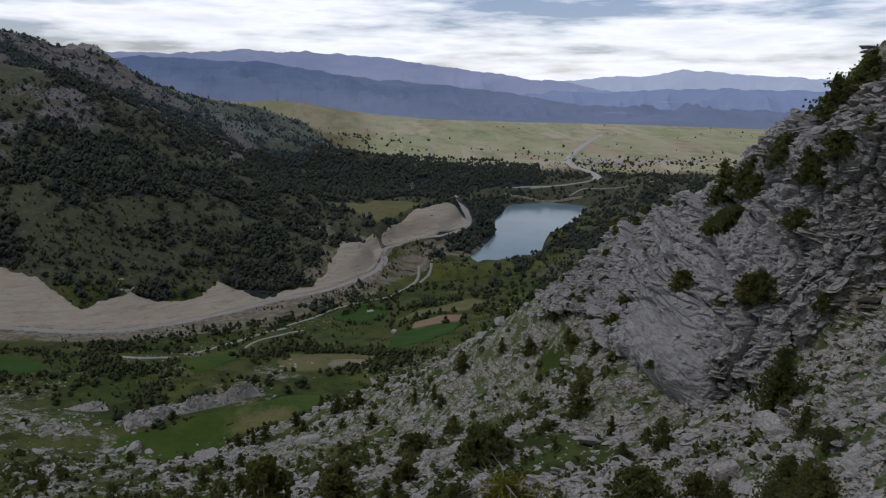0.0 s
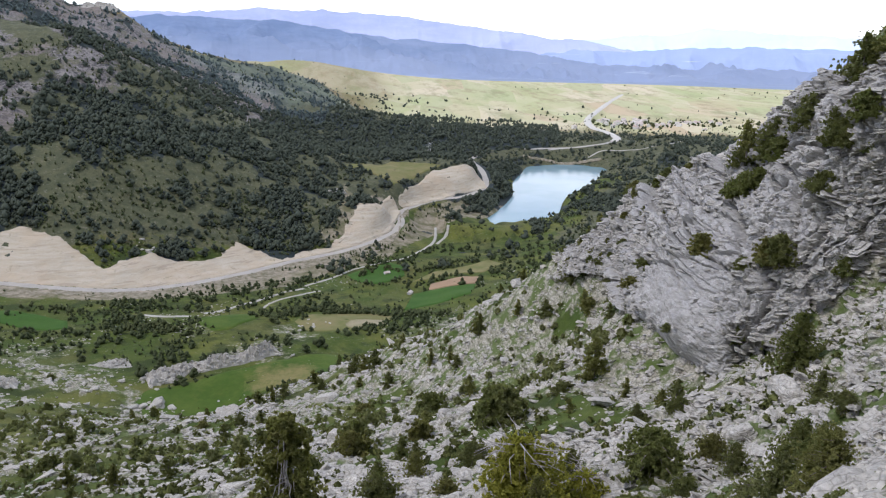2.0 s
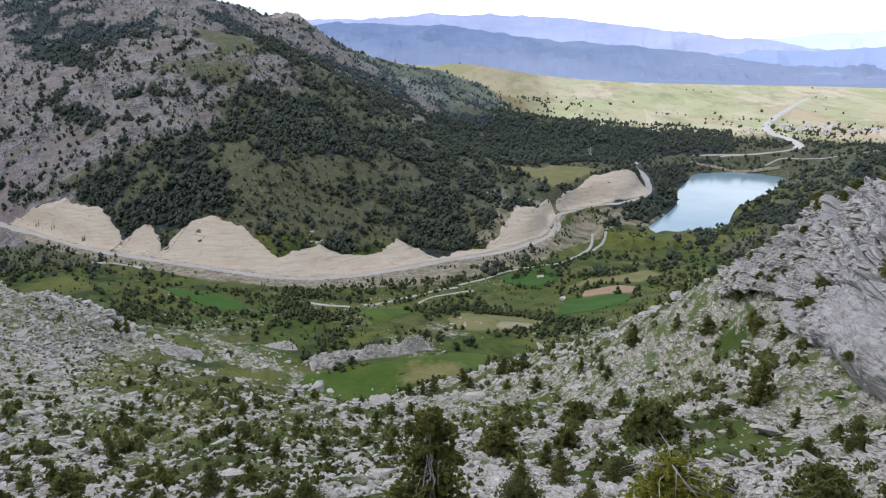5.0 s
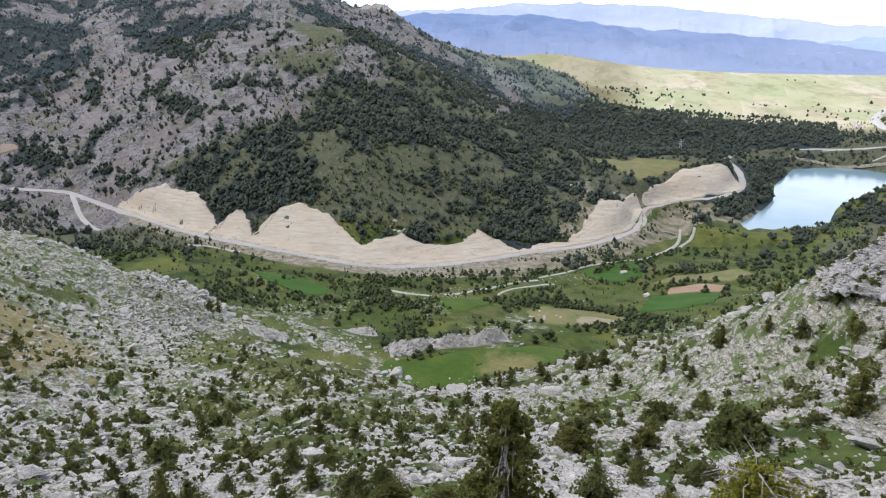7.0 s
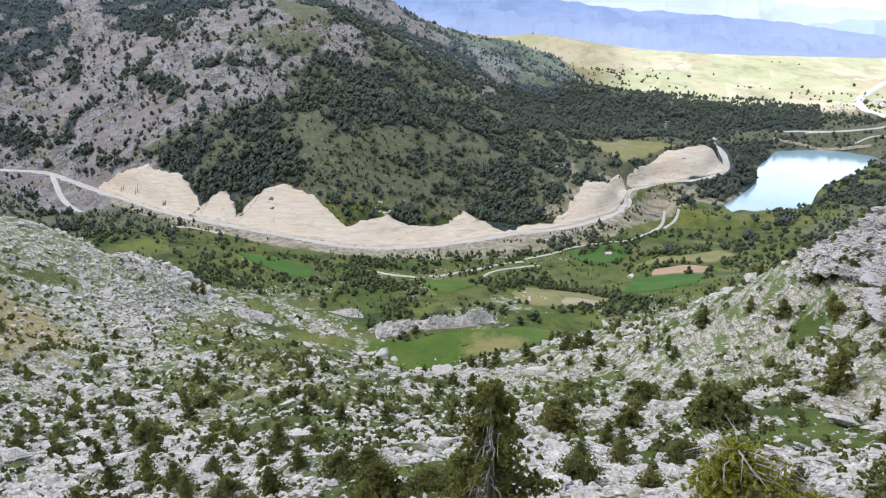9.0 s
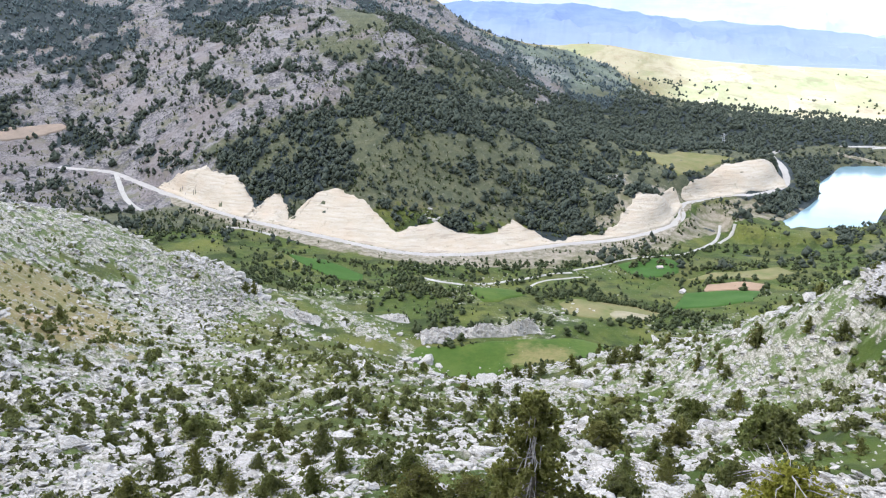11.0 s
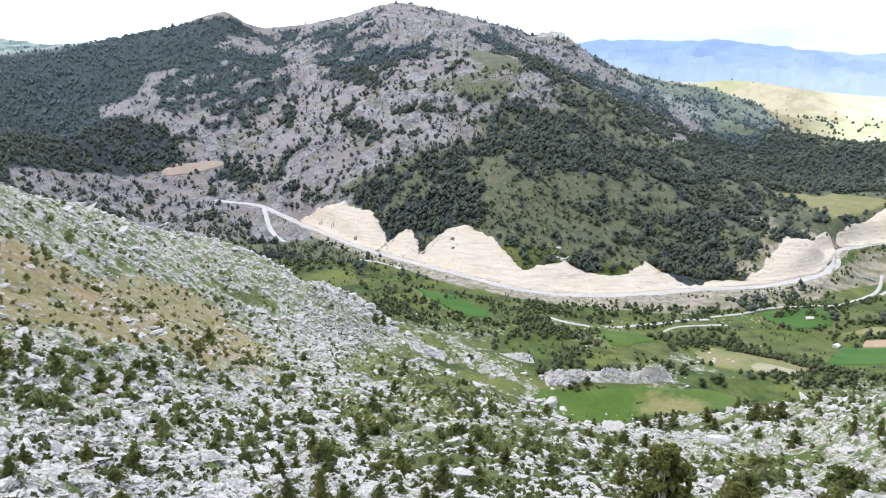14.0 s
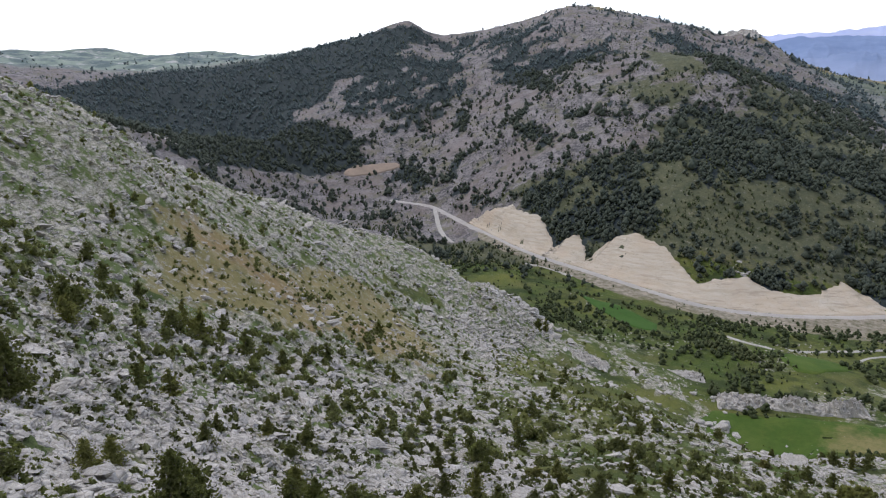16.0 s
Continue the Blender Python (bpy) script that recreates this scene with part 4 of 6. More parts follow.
TERRACE = [(-65, 881), (-9, 936), (58, 907), (26, 866), (-5, 812), (-29, 851)]
RED_CUT = [(-848, 649), (-822, 679), (-790, 696), (-780, 687), (-832, 635)]
patch("meadow", MEADOW, MAT_MEADOW, 0.3, "bright green meadow in a hollow among the rocks", "meadow")
patch("field_ploughed", BROWN, MAT_BROWN, 0.54, "small ploughed field of light brown soil", straight=True)
patch("field_wheat", WHEAT, MAT_GREEN, 0.36, "deep green field of young wheat", straight=True)
patch("field_dry", YELLOW, MAT_DRYFIELD, 0.36, "dry yellow-green field with scattered bushes")
patch("field_bare", BARE, MAT_BARE, 0.54, "bare pale soil patch in the dry field")
patch("field_green_upper", GREEN_LEFT, MAT_GREEN, 0.36, "narrow deep green field along the stream", straight=True)
patch("field_green_far", GREEN_MID, MAT_GREEN, 0.36, "green hay field beside the stream bed", straight=True)
patch("field_pale", PALE_RIGHT, MAT_DRYFIELD, 0.36, "pale dry grass field past the wheat", straight=True)
patch("field_green_lower", GREEN_LOW, MAT_MEADOW, 0.36, "small green plot below the white track")
patch("field_terrace", TERRACE, MAT_DRYFIELD, 1.0, "olive-brown field on a terrace of the hill", straight=True)
SAND = [(2, 800), (14, 826), (40, 872), (62, 896), (84, 916), (112, 950), (117, 911), (110, 880), (52, 832), (14, 800)]
GRAVEL = [(-56, 647), (-52, 671), (-29, 718), (-12, 790), (1, 780), (-3, 731), (-15, 692)]
patch("sand_terrace", SAND, MAT_CUT, 1.6, "bare sandy terrace graded above the road bend", "embankment")
patch("gravel_slope", GRAVEL, MAT_CUT, 1.6, "pale gravel slope inside the road bend", "embankment")
patch("red_cutting", RED_CUT, MAT_EARTH, 1.5, "reddish earth cutting at the head of the valley", "embankment")

TRACK_A = [(-172, 442), (-155, 439), (-140, 440)]
TRACK_B = [(-135, 451), (-120, 466), (-107, 484), (-95, 506), (-77, 528)]
TRACK_C = [(-99, 460), (-95, 479), (-83, 499), (-62, 517)]
RIVERBED = [(-77, 535), (-43, 579), (0, 612), (21, 650), (38, 702), (43, 757)]
SIDE_BED = [(40, 690), (51, 722), (57, 745)]
OLD_ROAD = [(-628, 615), (-601, 592), (-566, 563), (-530, 538), (-505, 522)]
OLD_ROAD_B = [(-396, 509), (-375, 513), (-343, 511)]
LAKE_TRACK = [(274, 1228), (303, 1231), (336, 1235)]
PLAIN_TRACK = [(337, 1189), (369, 1205), (402, 1187), (439, 1175), (497, 1161)]
FAR_TRACK = [(-944, 329), (-931, 363), (-906, 397), (-895, 422)]
for _line, _w, _label in ((TRACK_A, 4, "white gravel farm track"), (TRACK_B, 4, "white gravel farm track"), (TRACK_C, 2.5, "sandy farm track"),
                          (RIVERBED, 3.5, "dry gravel stream bed"), (SIDE_BED, 4, "dry gravel stream bed"), (OLD_ROAD, 6, "old pale road branching downhill"), (OLD_ROAD_B, 4, "old pale road branching downhill"),
                          (LAKE_TRACK, 6, "pale track beside the lake"), (PLAIN_TRACK, 4, "pale track beside the lake"), (FAR_TRACK, 6, "pale track on the far slope")):
    strip("track", along(_line, 5), _w, MAT_TRACK, 0.45, _label, "track")

DAM = [(220, 1190), (280, 1180), (356, 1172)]
strip("dam", along(DAM, 8), 9, MAT_FILL, 2.5, "low earth dam closing the lake", "dam")
WATER = Nodes("lake_water", 0.14)
WATER.bsdf.inputs["Specular IOR Level"].default_value = 0.22
MAT_WATER = WATER.done(WATER.mix(WATER.span(WATER.noise(0.01, 3), 0.4, 0.6), (0.16, 0.27, 0.30), (0.20, 0.31, 0.34)), WATER.noise(0.4, 4, 0.6), 0.02, 0.05)
_bank = along([p[:2] for p in LAKE_BANK], 8.0, True)
_mid = _bank.mean(0)
_out = _mid + (_bank - _mid) * 1.06
_v = np.concatenate([_mid + (_out - _mid) * f for f in (1.0, 0.6, 0.0005)])
tagged(new("lake", mesh_of("lake", np.c_[_v, np.full(len(_v), -192.0)], sheet(3, len(_bank), True), MAT_WATER)), "turquoise reservoir lake with a still surface", "lake", kind="structure")


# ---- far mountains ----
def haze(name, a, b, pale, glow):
    """Wooded and bare slopes, with air haze and cloud shade painted in and glowing, paling to the foot."""
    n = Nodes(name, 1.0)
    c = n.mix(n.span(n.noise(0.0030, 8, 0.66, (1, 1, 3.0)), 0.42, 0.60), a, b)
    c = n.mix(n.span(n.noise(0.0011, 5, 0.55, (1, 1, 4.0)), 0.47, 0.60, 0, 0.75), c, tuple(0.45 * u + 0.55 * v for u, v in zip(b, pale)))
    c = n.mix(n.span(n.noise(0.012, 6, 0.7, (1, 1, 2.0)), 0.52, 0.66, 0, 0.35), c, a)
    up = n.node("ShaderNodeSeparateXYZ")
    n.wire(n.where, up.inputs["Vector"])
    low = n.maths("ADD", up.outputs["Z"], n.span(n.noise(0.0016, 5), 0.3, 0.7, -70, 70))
    # haze at the foot, put into the colour by height
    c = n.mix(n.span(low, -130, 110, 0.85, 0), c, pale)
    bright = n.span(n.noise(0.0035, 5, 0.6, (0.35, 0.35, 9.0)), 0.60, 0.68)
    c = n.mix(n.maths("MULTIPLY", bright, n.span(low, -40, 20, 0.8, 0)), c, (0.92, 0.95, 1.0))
    # the range is no lamp: emission keeps the painted haze bright
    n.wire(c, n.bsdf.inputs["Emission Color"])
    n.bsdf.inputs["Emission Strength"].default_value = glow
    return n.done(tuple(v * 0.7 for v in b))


def mountain_range(name, crest, reach, depth, seed, material, label):
    """A long range: crest heights by bearing, falling to the plain on the near side."""
    turn = np.radians(np.arange(crest[-1][0], crest[0][0], 0.12))
    c = np.array(crest[::-1])
    top = np.interp(np.degrees(turn), c[:, 0], c[:, 1])
    rows = np.linspace(0, 1, 26)
    r = reach - depth * (1 - rows)[:, None] + 0 * turn[None]
    x, y = -r * np.sin(turn), r * np.cos(turn)
    base = -118.0
    z = base + (top - base)[None] * (rows ** 1.15)[:, None]
    z = z + np.sin(np.pi * rows)[:, None] * 150 * (ridged(x, y, 480, 5, seed) - 0.5) + rows[:, None] * 13 * fbm(x, y, 130, 5, seed + 7, 0.6)
    z[0] -= 260
    ob = new(name, mesh_of(name, np.stack([x, y, z], -1).reshape(-1, 3), sheet(26, len(turn)), material))
    tagged(ob, label, "mountain", kind="structure")


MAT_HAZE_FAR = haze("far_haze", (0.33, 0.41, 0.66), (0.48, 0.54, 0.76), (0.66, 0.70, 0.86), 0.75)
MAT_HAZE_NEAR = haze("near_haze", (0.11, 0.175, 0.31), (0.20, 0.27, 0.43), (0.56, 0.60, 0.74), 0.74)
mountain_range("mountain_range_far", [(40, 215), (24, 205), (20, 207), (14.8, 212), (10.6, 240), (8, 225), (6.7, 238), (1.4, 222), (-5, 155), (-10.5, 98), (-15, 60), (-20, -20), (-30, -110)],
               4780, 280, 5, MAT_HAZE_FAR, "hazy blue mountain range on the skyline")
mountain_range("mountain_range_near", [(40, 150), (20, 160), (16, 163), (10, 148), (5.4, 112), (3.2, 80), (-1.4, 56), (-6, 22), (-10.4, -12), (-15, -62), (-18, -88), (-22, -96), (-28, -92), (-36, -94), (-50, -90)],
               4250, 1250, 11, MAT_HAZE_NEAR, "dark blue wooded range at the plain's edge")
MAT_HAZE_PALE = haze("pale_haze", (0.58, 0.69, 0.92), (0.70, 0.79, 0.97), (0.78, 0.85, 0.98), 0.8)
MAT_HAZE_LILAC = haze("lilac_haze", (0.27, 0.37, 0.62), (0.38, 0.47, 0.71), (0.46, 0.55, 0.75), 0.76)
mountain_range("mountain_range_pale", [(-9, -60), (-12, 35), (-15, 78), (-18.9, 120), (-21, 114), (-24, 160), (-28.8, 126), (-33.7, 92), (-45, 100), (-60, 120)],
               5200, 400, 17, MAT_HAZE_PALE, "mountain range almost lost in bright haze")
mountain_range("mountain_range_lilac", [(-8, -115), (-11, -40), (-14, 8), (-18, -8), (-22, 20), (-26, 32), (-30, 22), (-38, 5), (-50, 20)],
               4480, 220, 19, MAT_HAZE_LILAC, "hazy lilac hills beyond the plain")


# ---- trees ----
def part(name, me, parent, label=""):
    ob = new(name, me)
    ob.parent = parent
    if label:
        ob["label"] = label
    return ob


def tufts(centres, sizes, rng, blades=5):
    """Small triangles spread round each centre, as sprays of needles or leaves."""
    n = len(centres)
    d = rng.normal(size=(n, blades, 3))
    d /= np.linalg.norm(d, axis=-1, keepdims=True)
    side = np.cross(d, rng.normal(size=(n, blades, 3)))
    side /= np.linalg.norm(side, axis=-1, keepdims=True)
    s = np.asarray(sizes)[:, None, None] * rng.uniform(0.6, 1.3, (n, blades, 1))
    c = np.asarray(centres)[:, None]
    tri = np.stack([c - d * s * 0.35 + side * s * 0.45, c - d * s * 0.35 - side * s * 0.45, c + d * s * 0.65], 2).reshape(-1, 3)
    return tri, np.arange(len(tri)).reshape(-1, 3)


def limb(points, radii, sides=6):
    """A tapered limb through the points."""
    p = np.asarray(points, float)
    v = []
    for i, (q, r) in enumerate(zip(p, radii)):
        d = p[min(i + 1, len(p) - 1)] - p[max(i - 1, 0)]
        d = d / (np.linalg.norm(d) + 1e-9)
        a = np.cross(d, (0.31, 0.83, 0.17))
        a /= np.linalg.norm(a)
        b = np.cross(d, a)
        for k in range(sides):
            w = 2 * math.pi * k / sides
            v.append(q + r * (math.cos(w) * a + math.sin(w) * b))
    return np.array(v), sheet(len(p), sides, True)


def joined(pieces):
    v, f, k = [], [], 0
    for a, b in pieces:
        v.append(a)
        f.append(b + k)
        k += len(a)
    return np.concatenate(v), np.concatenate(f)


def conifer(seed, height=4.0, spread=1.2, branches=60, leaf=None, round_top=False, bare=0, coarse=1.0):
    """Trunk with limbs, and crown, of a small mountain conifer or bush. bare: how many limbs are dead."""
    rng = np.random.default_rng(seed)
    lean = rng.normal(size=2) * 0.05
    zs = np.linspace(-0.4, height * 0.95, 6)
    pieces = [limb([(lean[0] * z, lean[1] * z, z) for z in zs], np.linspace(0.11, 0.02, 6) * height / 4.0)]
    centres, sizes, dead = [], [], []
    low = 0.02 if round_top else rng.uniform(0.03, 0.10)
    bulge = rng.uniform(0.75, 1.25, 5)
    for k in range(branches):
        u = (k + rng.uniform(0, 1)) / branches
        u = u ** (0.85 if not round_top else 1.0)
        h = height * (low + (0.97 - low) * u)
        w = rng.uniform(0, 2 * math.pi)
        out = (1 - u) ** 0.7 * (0.72 + 0.28 * min(1, u / 0.22)) * 1.12 if not round_top else math.sqrt(max(0.03, 1 - u ** 2.2))
        reach = spread * (out + 0.07) * rng.uniform(0.6, 1.12) * bulge[int(w / 6.2832 * 5) % 5]
        tip = np.array([math.cos(w) * reach, math.sin(w) * reach, h - 0.18 * reach + 0.05 * height])
        base = np.array([lean[0] * h, lean[1] * h, h])
        if k % 4 == 0:
            pieces.append(limb([base, (base + tip) / 2 + (0, 0, -0.04), tip], (0.03, 0.018, 0.006), 4))
        for f in (0.15, 0.35, 0.55, 0.68, 0.79, 0.88, 0.96, 1.03):
            inner = f < 0.6
            centres.append(base + (tip - base) * f + rng.normal(size=3) * (0.05 if inner else 0.09) * spread)
            sizes.append(rng.uniform(0.8, 1.2) * (0.24 if inner else 0.125) * (0.4 + 0.6 * out) * spread ** 0.7 * coarse)
    for _ in range(bare):
        h = height * rng.uniform(0.45, 0.95)
        w, reach = rng.uniform(0, 6.28), spread * rng.uniform(0.7, 1.3)
        a = np.array([lean[0] * h, lean[1] * h, h])
        b = a + np.array([math.cos(w) * reach * 0.5, math.sin(w) * reach * 0.5, rng.uniform(0.0, 0.7)])
        c = b + np.array([math.cos(w + 0.4) * reach * 0.5, math.sin(w + 0.4) * reach * 0.5, rng.uniform(-0.45, 0.3)])
        dead.append(joined([limb([a, b, c], (0.04, 0.026, 0.008), 4), limb([b, b + (c - a) * 0.4 + rng.normal(size=3) * 0.25], (0.02, 0.005), 4)]))
    crown = mesh_of("crown", *tufts(centres, sizes, rng, 8), leaf or MAT_PINE, False)
    return mesh_of("trunk", *joined(pieces), MAT_BARK), crown, [mesh_of("dead_branch", *d, MAT_DEADWOOD) for d in dead]


def plant(name, made, at, turn, size, label, category, group="", stretch=1.0):
    root = new(name)
    root.empty_display_size = 0.3
    root.matrix_world = Matrix.LocRotScale(at, Euler((0, 0, turn)), (size * stretch, size * stretch, size))
    part("trunk", made[0], root)
    part("crown", made[1], root)
    for me in made[2]:
        part("dead_branch", me, root, "bleached grey dead branch")
    return tagged(root, label, category, group)


PINES = [conifer(100 + k, 4.0, 1.5 + 0.2 * (k % 4), 110 + 10 * (k % 3), (MAT_PINE, MAT_OLD_PINE, MAT_SHRUB)[k % 3]) for k in range(8)]
SHRUBS = [conifer(200 + k, 1.6, 1.2, 120, (MAT_SHRUB, MAT_JUNIPER, MAT_PINE)[k % 3], True) for k in range(6)]
# lighter ones for the trees farther down the slope
PINES_FAR = [conifer(150 + k, 4.0, 1.5 + 0.22 * (k % 4), 36, (MAT_PINE, MAT_OLD_PINE, MAT_PINE)[k % 3], coarse=1.7) for k in range(6)]
SHRUBS_FAR = [conifer(250 + k, 1.6, 1.2, 40, (MAT_SHRUB, MAT_JUNIPER, MAT_PINE)[k % 3], True, coarse=1.7) for k in range(6)]


def scatter(count, seed, near, far, left=84, right=-41):
    rng = np.random.default_rng(seed)
    turn = np.radians(rng.uniform(right, left, count))
    reach = np.exp(rng.uniform(math.log(near), math.log(far), count))
    return -reach * np.sin(turn), reach * np.cos(turn), rng


RIB_MEADOW = [(-128, 324), (-124, 337), (-113, 346), (-95, 351), (-79, 362), (-66, 360)]
OPEN_LAND = (SAND, GRAVEL, MEADOW, BROWN, WHEAT, YELLOW, GREEN_LEFT, GREEN_MID, PALE_RIGHT, GREEN_LOW, TERRACE, TURF, RED_CUT)


def is_open(x, y):
    o = np.zeros(np.shape(x), bool)
    for f in OPEN_LAND:
        o |= in_patch(x, y, f)
    return o


PINE_LABEL, SHRUB_LABEL = "small dark green mountain pine among limestone rocks", "low olive-green shrub growing between limestone rocks"
_rng = np.random.default_rng(5)


def pine_at(x, y, tall, z=None):
    z = float(ground_at(x, y)) if z is None else z
    kinds = PINES if math.hypot(x, y) < 60 else PINES_FAR
    plant("pine_tree", kinds[_rng.integers(len(kinds))], (x, y, z - 0.15), _rng.uniform(0, 6.28), tall / 4.0, PINE_LABEL, "pine tree", "pines on the rocky slope")


def shrub_at(x, y, tall, z=None, wide=1.0):
    z = float(ground_at(x, y)) if z is None else z
    kinds = SHRUBS if math.hypot(x, y) < 60 else SHRUBS_FAR
    plant("shrub", kinds[_rng.integers(len(kinds))], (x, y, z - 0.12), _rng.uniform(0, 6.28), tall / 1.6, SHRUB_LABEL, "shrub", "shrubs on the rocky slope", wide)


# the trees that stand out: x, y, height
KEY_PINES = [
    (-29.9, 57.7, 2.9), (-28.8, 48.2, 3.4), (-20.0, 35.8, 2.1), (-19.1, 30.8, 2.2), (-39.8, 43.6, 3.5), (-30.7, 36.2, 2.4),
    (-49.9, 48.3, 3.0), (-34.0, 30.5, 2.8), (-33.9, 21.5, 3.0), (-18.6, 13.6, 1.4), (-18.8, 72.8, 3.1), (-32.0, 113.6, 3.6),
    (-43.9, 192.9, 5.5), (-39.4, 195.2, 5.5), (-36.1, 196.3, 5.5), (-27.2, 200.4, 5.3), (-13.4, 193.8, 5.5), (-10.5, 187.5, 5.5),
    (-7.1, 190.9, 5.5), (-3.0, 168.2, 5.0), (8.1, 160.3, 5.2), (12.8, 154.1, 4.3), (-1.4, 43.8, 2.7), (-32.1, 42.8, 1.9),
    (-89.1, 83.7, 3.2), (-101.7, 86.0, 3.4), (19.7, 155.4, 5.5),
]
KEY_PINES_EAST = [
    (32.8, 49.6, 5.5), (24.3, 75.9, 5.5), (37.6, 126.3, 5.3), (38.1, 140.2, 4.8), (32.2, 138.2, 4.4), (27.8, 147.6, 4.3),
    (19.7, 154.4, 4.2), (-2.7, 167.5, 4.7), (33.8, 100.4, 2.8), (34.0, 84.9, 3.7), (-85.2, 22.7, 4.5), (-102.5, 43.9, 4.1),
    (-95.3, 42.8, 5.5), (-94.6, 49.6, 4.3), (-71.0, 25.1, 2.3), (-115.0, 35.0, 3.6), (-105.0, 38.4, 2.9), (-105.8, 72.5, 4.0),
    (-56.9, 36.1, 2.9), (-57.3, 26.5, 2.4), (-28.6, 7.5, 1.7), (-51.4, 22.6, 2.4), (-48.8, 8.9, 4.8),
]
KEY_SHRUBS = [
    (-12.0, 30.1, 2.6), (-16.4, 34.4, 2.4), (-55.9, 62.2, 3.2), (-24.5, 23.9, 1.8), (-5.2, 72.4, 4.3), (12.4, 72.3, 5.5),
    (6.5, 127.4, 5.5), (6.4, 49.0, 2.5), (-33.7, 25.4, 2.6), (-22.6, 31.5, 2.0), (-59.4, 105.0, 3.5), (15.5, 35.2, 4.2),
    (11.8, 73.6, 5.5), (2.6, 71.7, 3.1), (-5.3, 68.4, 3.7), (20.1, 37.1, 2.0), (-1.6, 39.8, 2.5),
]

for _x, _y, _h in KEY_PINES + KEY_PINES_EAST:
    pine_at(_x, _y, _h)
for _x, _y, _h in KEY_SHRUBS:
    shrub_at(_x, _y, 0.84 * _h)
_taken = np.array([p[:2] for p in KEY_PINES + KEY_PINES_EAST + KEY_SHRUBS])
_xs, _ys, _r2 = scatter(1500, 11, 22, 400)
_keep = (near_side(_xs, _ys) > 0.6) & (fbm(_xs, _ys, 50, 3, 17) > -0.25)
_count = 0
for _px, _py in zip(_xs[_keep], _ys[_keep]):
    _reach = math.hypot(_px, _py)
    _gap = np.hypot(_taken[:, 0] - _px, _taken[:, 1] - _py).min()
    if _count >= 130 or _gap < 2.0 + 0.02 * _reach:
        continue
    _taken = np.r_[_taken, [[_px, _py]]]
    _count += 1
    if _rng.uniform() < 0.35 + 0.45 * min(1, _reach / 120):
        pine_at(_px, _py, _rng.uniform(1.4, 2.6) + 0.012 * _reach * _rng.uniform(0.5, 1.4))
    else:
        shrub_at(_px, _py, _rng.uniform(0.6, 1.4) + 0.006 * _reach, wide=_rng.uniform(0.9, 1.5))


def hero_pine():
    """The tall wide-skirted pine below the viewpoint, with its dead grey limbs on the open side."""
    rng = np.random.default_rng(77)
    height, spread = 5.45, 2.15
    at = np.array([-2.84, 15.72])
    z = float(ground_at(*at)) - 0.3
    root = new("pine_tree")
    root.location = (*at, z)
    trunk = [limb([(0.02, 0, -0.3), (0.0, -0.03, 1.2), (0.06, 0.02, 2.4), (0.0, 0.0, 3.9), (0.03, 0, 5.3)], (0.17, 0.15, 0.11, 0.07, 0.015), 9)]
    part("trunk", mesh_of("trunk", *joined(trunk), MAT_BARK), root)
    centres, sizes, live = [], [], []
    for k in range(330):
        u = ((k + rng.uniform(0, 1)) / 330) ** 1.0
        h = height * (0.03 + 0.95 * u)
        w = rng.uniform(0, 6.28)
        facing_us = math.cos(w - math.radians(262))
        reach = spread * ((1 - u) ** 0.85 * 0.95 + 0.10) * rng.uniform(0.55, 1.15) * (1 + 0.2 * math.sin(3 * w + 14 * u))
        if (facing_us > 0.45 and 0.22 < u < 0.93 and rng.uniform() < 0.8) or (math.sin(5.3 * w + 9 * u) > 0.45 and rng.uniform() < 0.7):
            continue
        tip = np.array([math.cos(w) * reach, math.sin(w) * reach, h - 0.22 * reach + 0.15])
        base = np.array([0.02, 0, h])
        if k % 3 == 0:
            live.append(limb([base, (base + tip) / 2 + (0, 0, -0.05), tip], (0.03, 0.02, 0.006), 5))
        for f in np.linspace(0.25, 1.05, 14):
            centres.append(base + (tip - base) * f + rng.normal(size=3) * 0.07)
            sizes.append(rng.uniform(0.09, 0.16))
    part("branchwork", mesh_of("branchwork", *joined(live), MAT_BARK), root)
    part("crown", mesh_of("crown", *tufts(centres, sizes, rng, 14), MAT_OLD_PINE, False), root, "dense olive-green needle sprays")
    dead = []
    for k in range(46):
        h = height * rng.uniform(0.2, 0.93)
        w = math.radians(262) + rng.normal() * 0.6
        reach = rng.uniform(0.45, 1.15) * (1.3 - h / height)
        a = np.array([0.02, -0.03, h])
        b = a + np.array([math.cos(w) * reach * 0.6, math.sin(w) * reach * 0.6, rng.uniform(-0.1, 0.15)])
        c = b + np.array([math.cos(w + rng.normal() * 0.5) * reach * 0.3, math.sin(w) * reach * 0.4, -rng.uniform(0.15, 0.75)])
        dead.append(limb([a, b, c], (0.026, 0.017, 0.006), 5))
    for d in dead:
        part("dead_branch", mesh_of("dead_branch", *d, MAT_DEADWOOD), root, "bare bleached grey branch")
    tagged(root, "tall olive-green pine with dead grey limbs on a bare trunk", "pine tree")


hero_pine()


def spring_shrub(x, y, tall, wide, seed):
    """A yellow-green bush with bleached bare branches sticking out."""
    made = conifer(seed, tall, wide, 300, MAT_YELLOW, True, 30, 1.0)
    plant("flowering_shrub", made, (x, y, float(ground_at(x, y)) - 0.15), 0.7 * seed, 1.0, "yellow-green shrub with bleached bare branches", "shrub")


spring_shrub(6.6, 31.4, 3.6, 2.5, 301)
spring_shrub(10.6, 32.6, 1.9, 1.3, 302)


LUMP_V = np.array([(1, 0, 0), (-0.1, 1, 0.1), (-1, 0.1, 0), (0, -1, -0.1), (0, 0, 1.1), (0.1, 0, -0.8)], float)
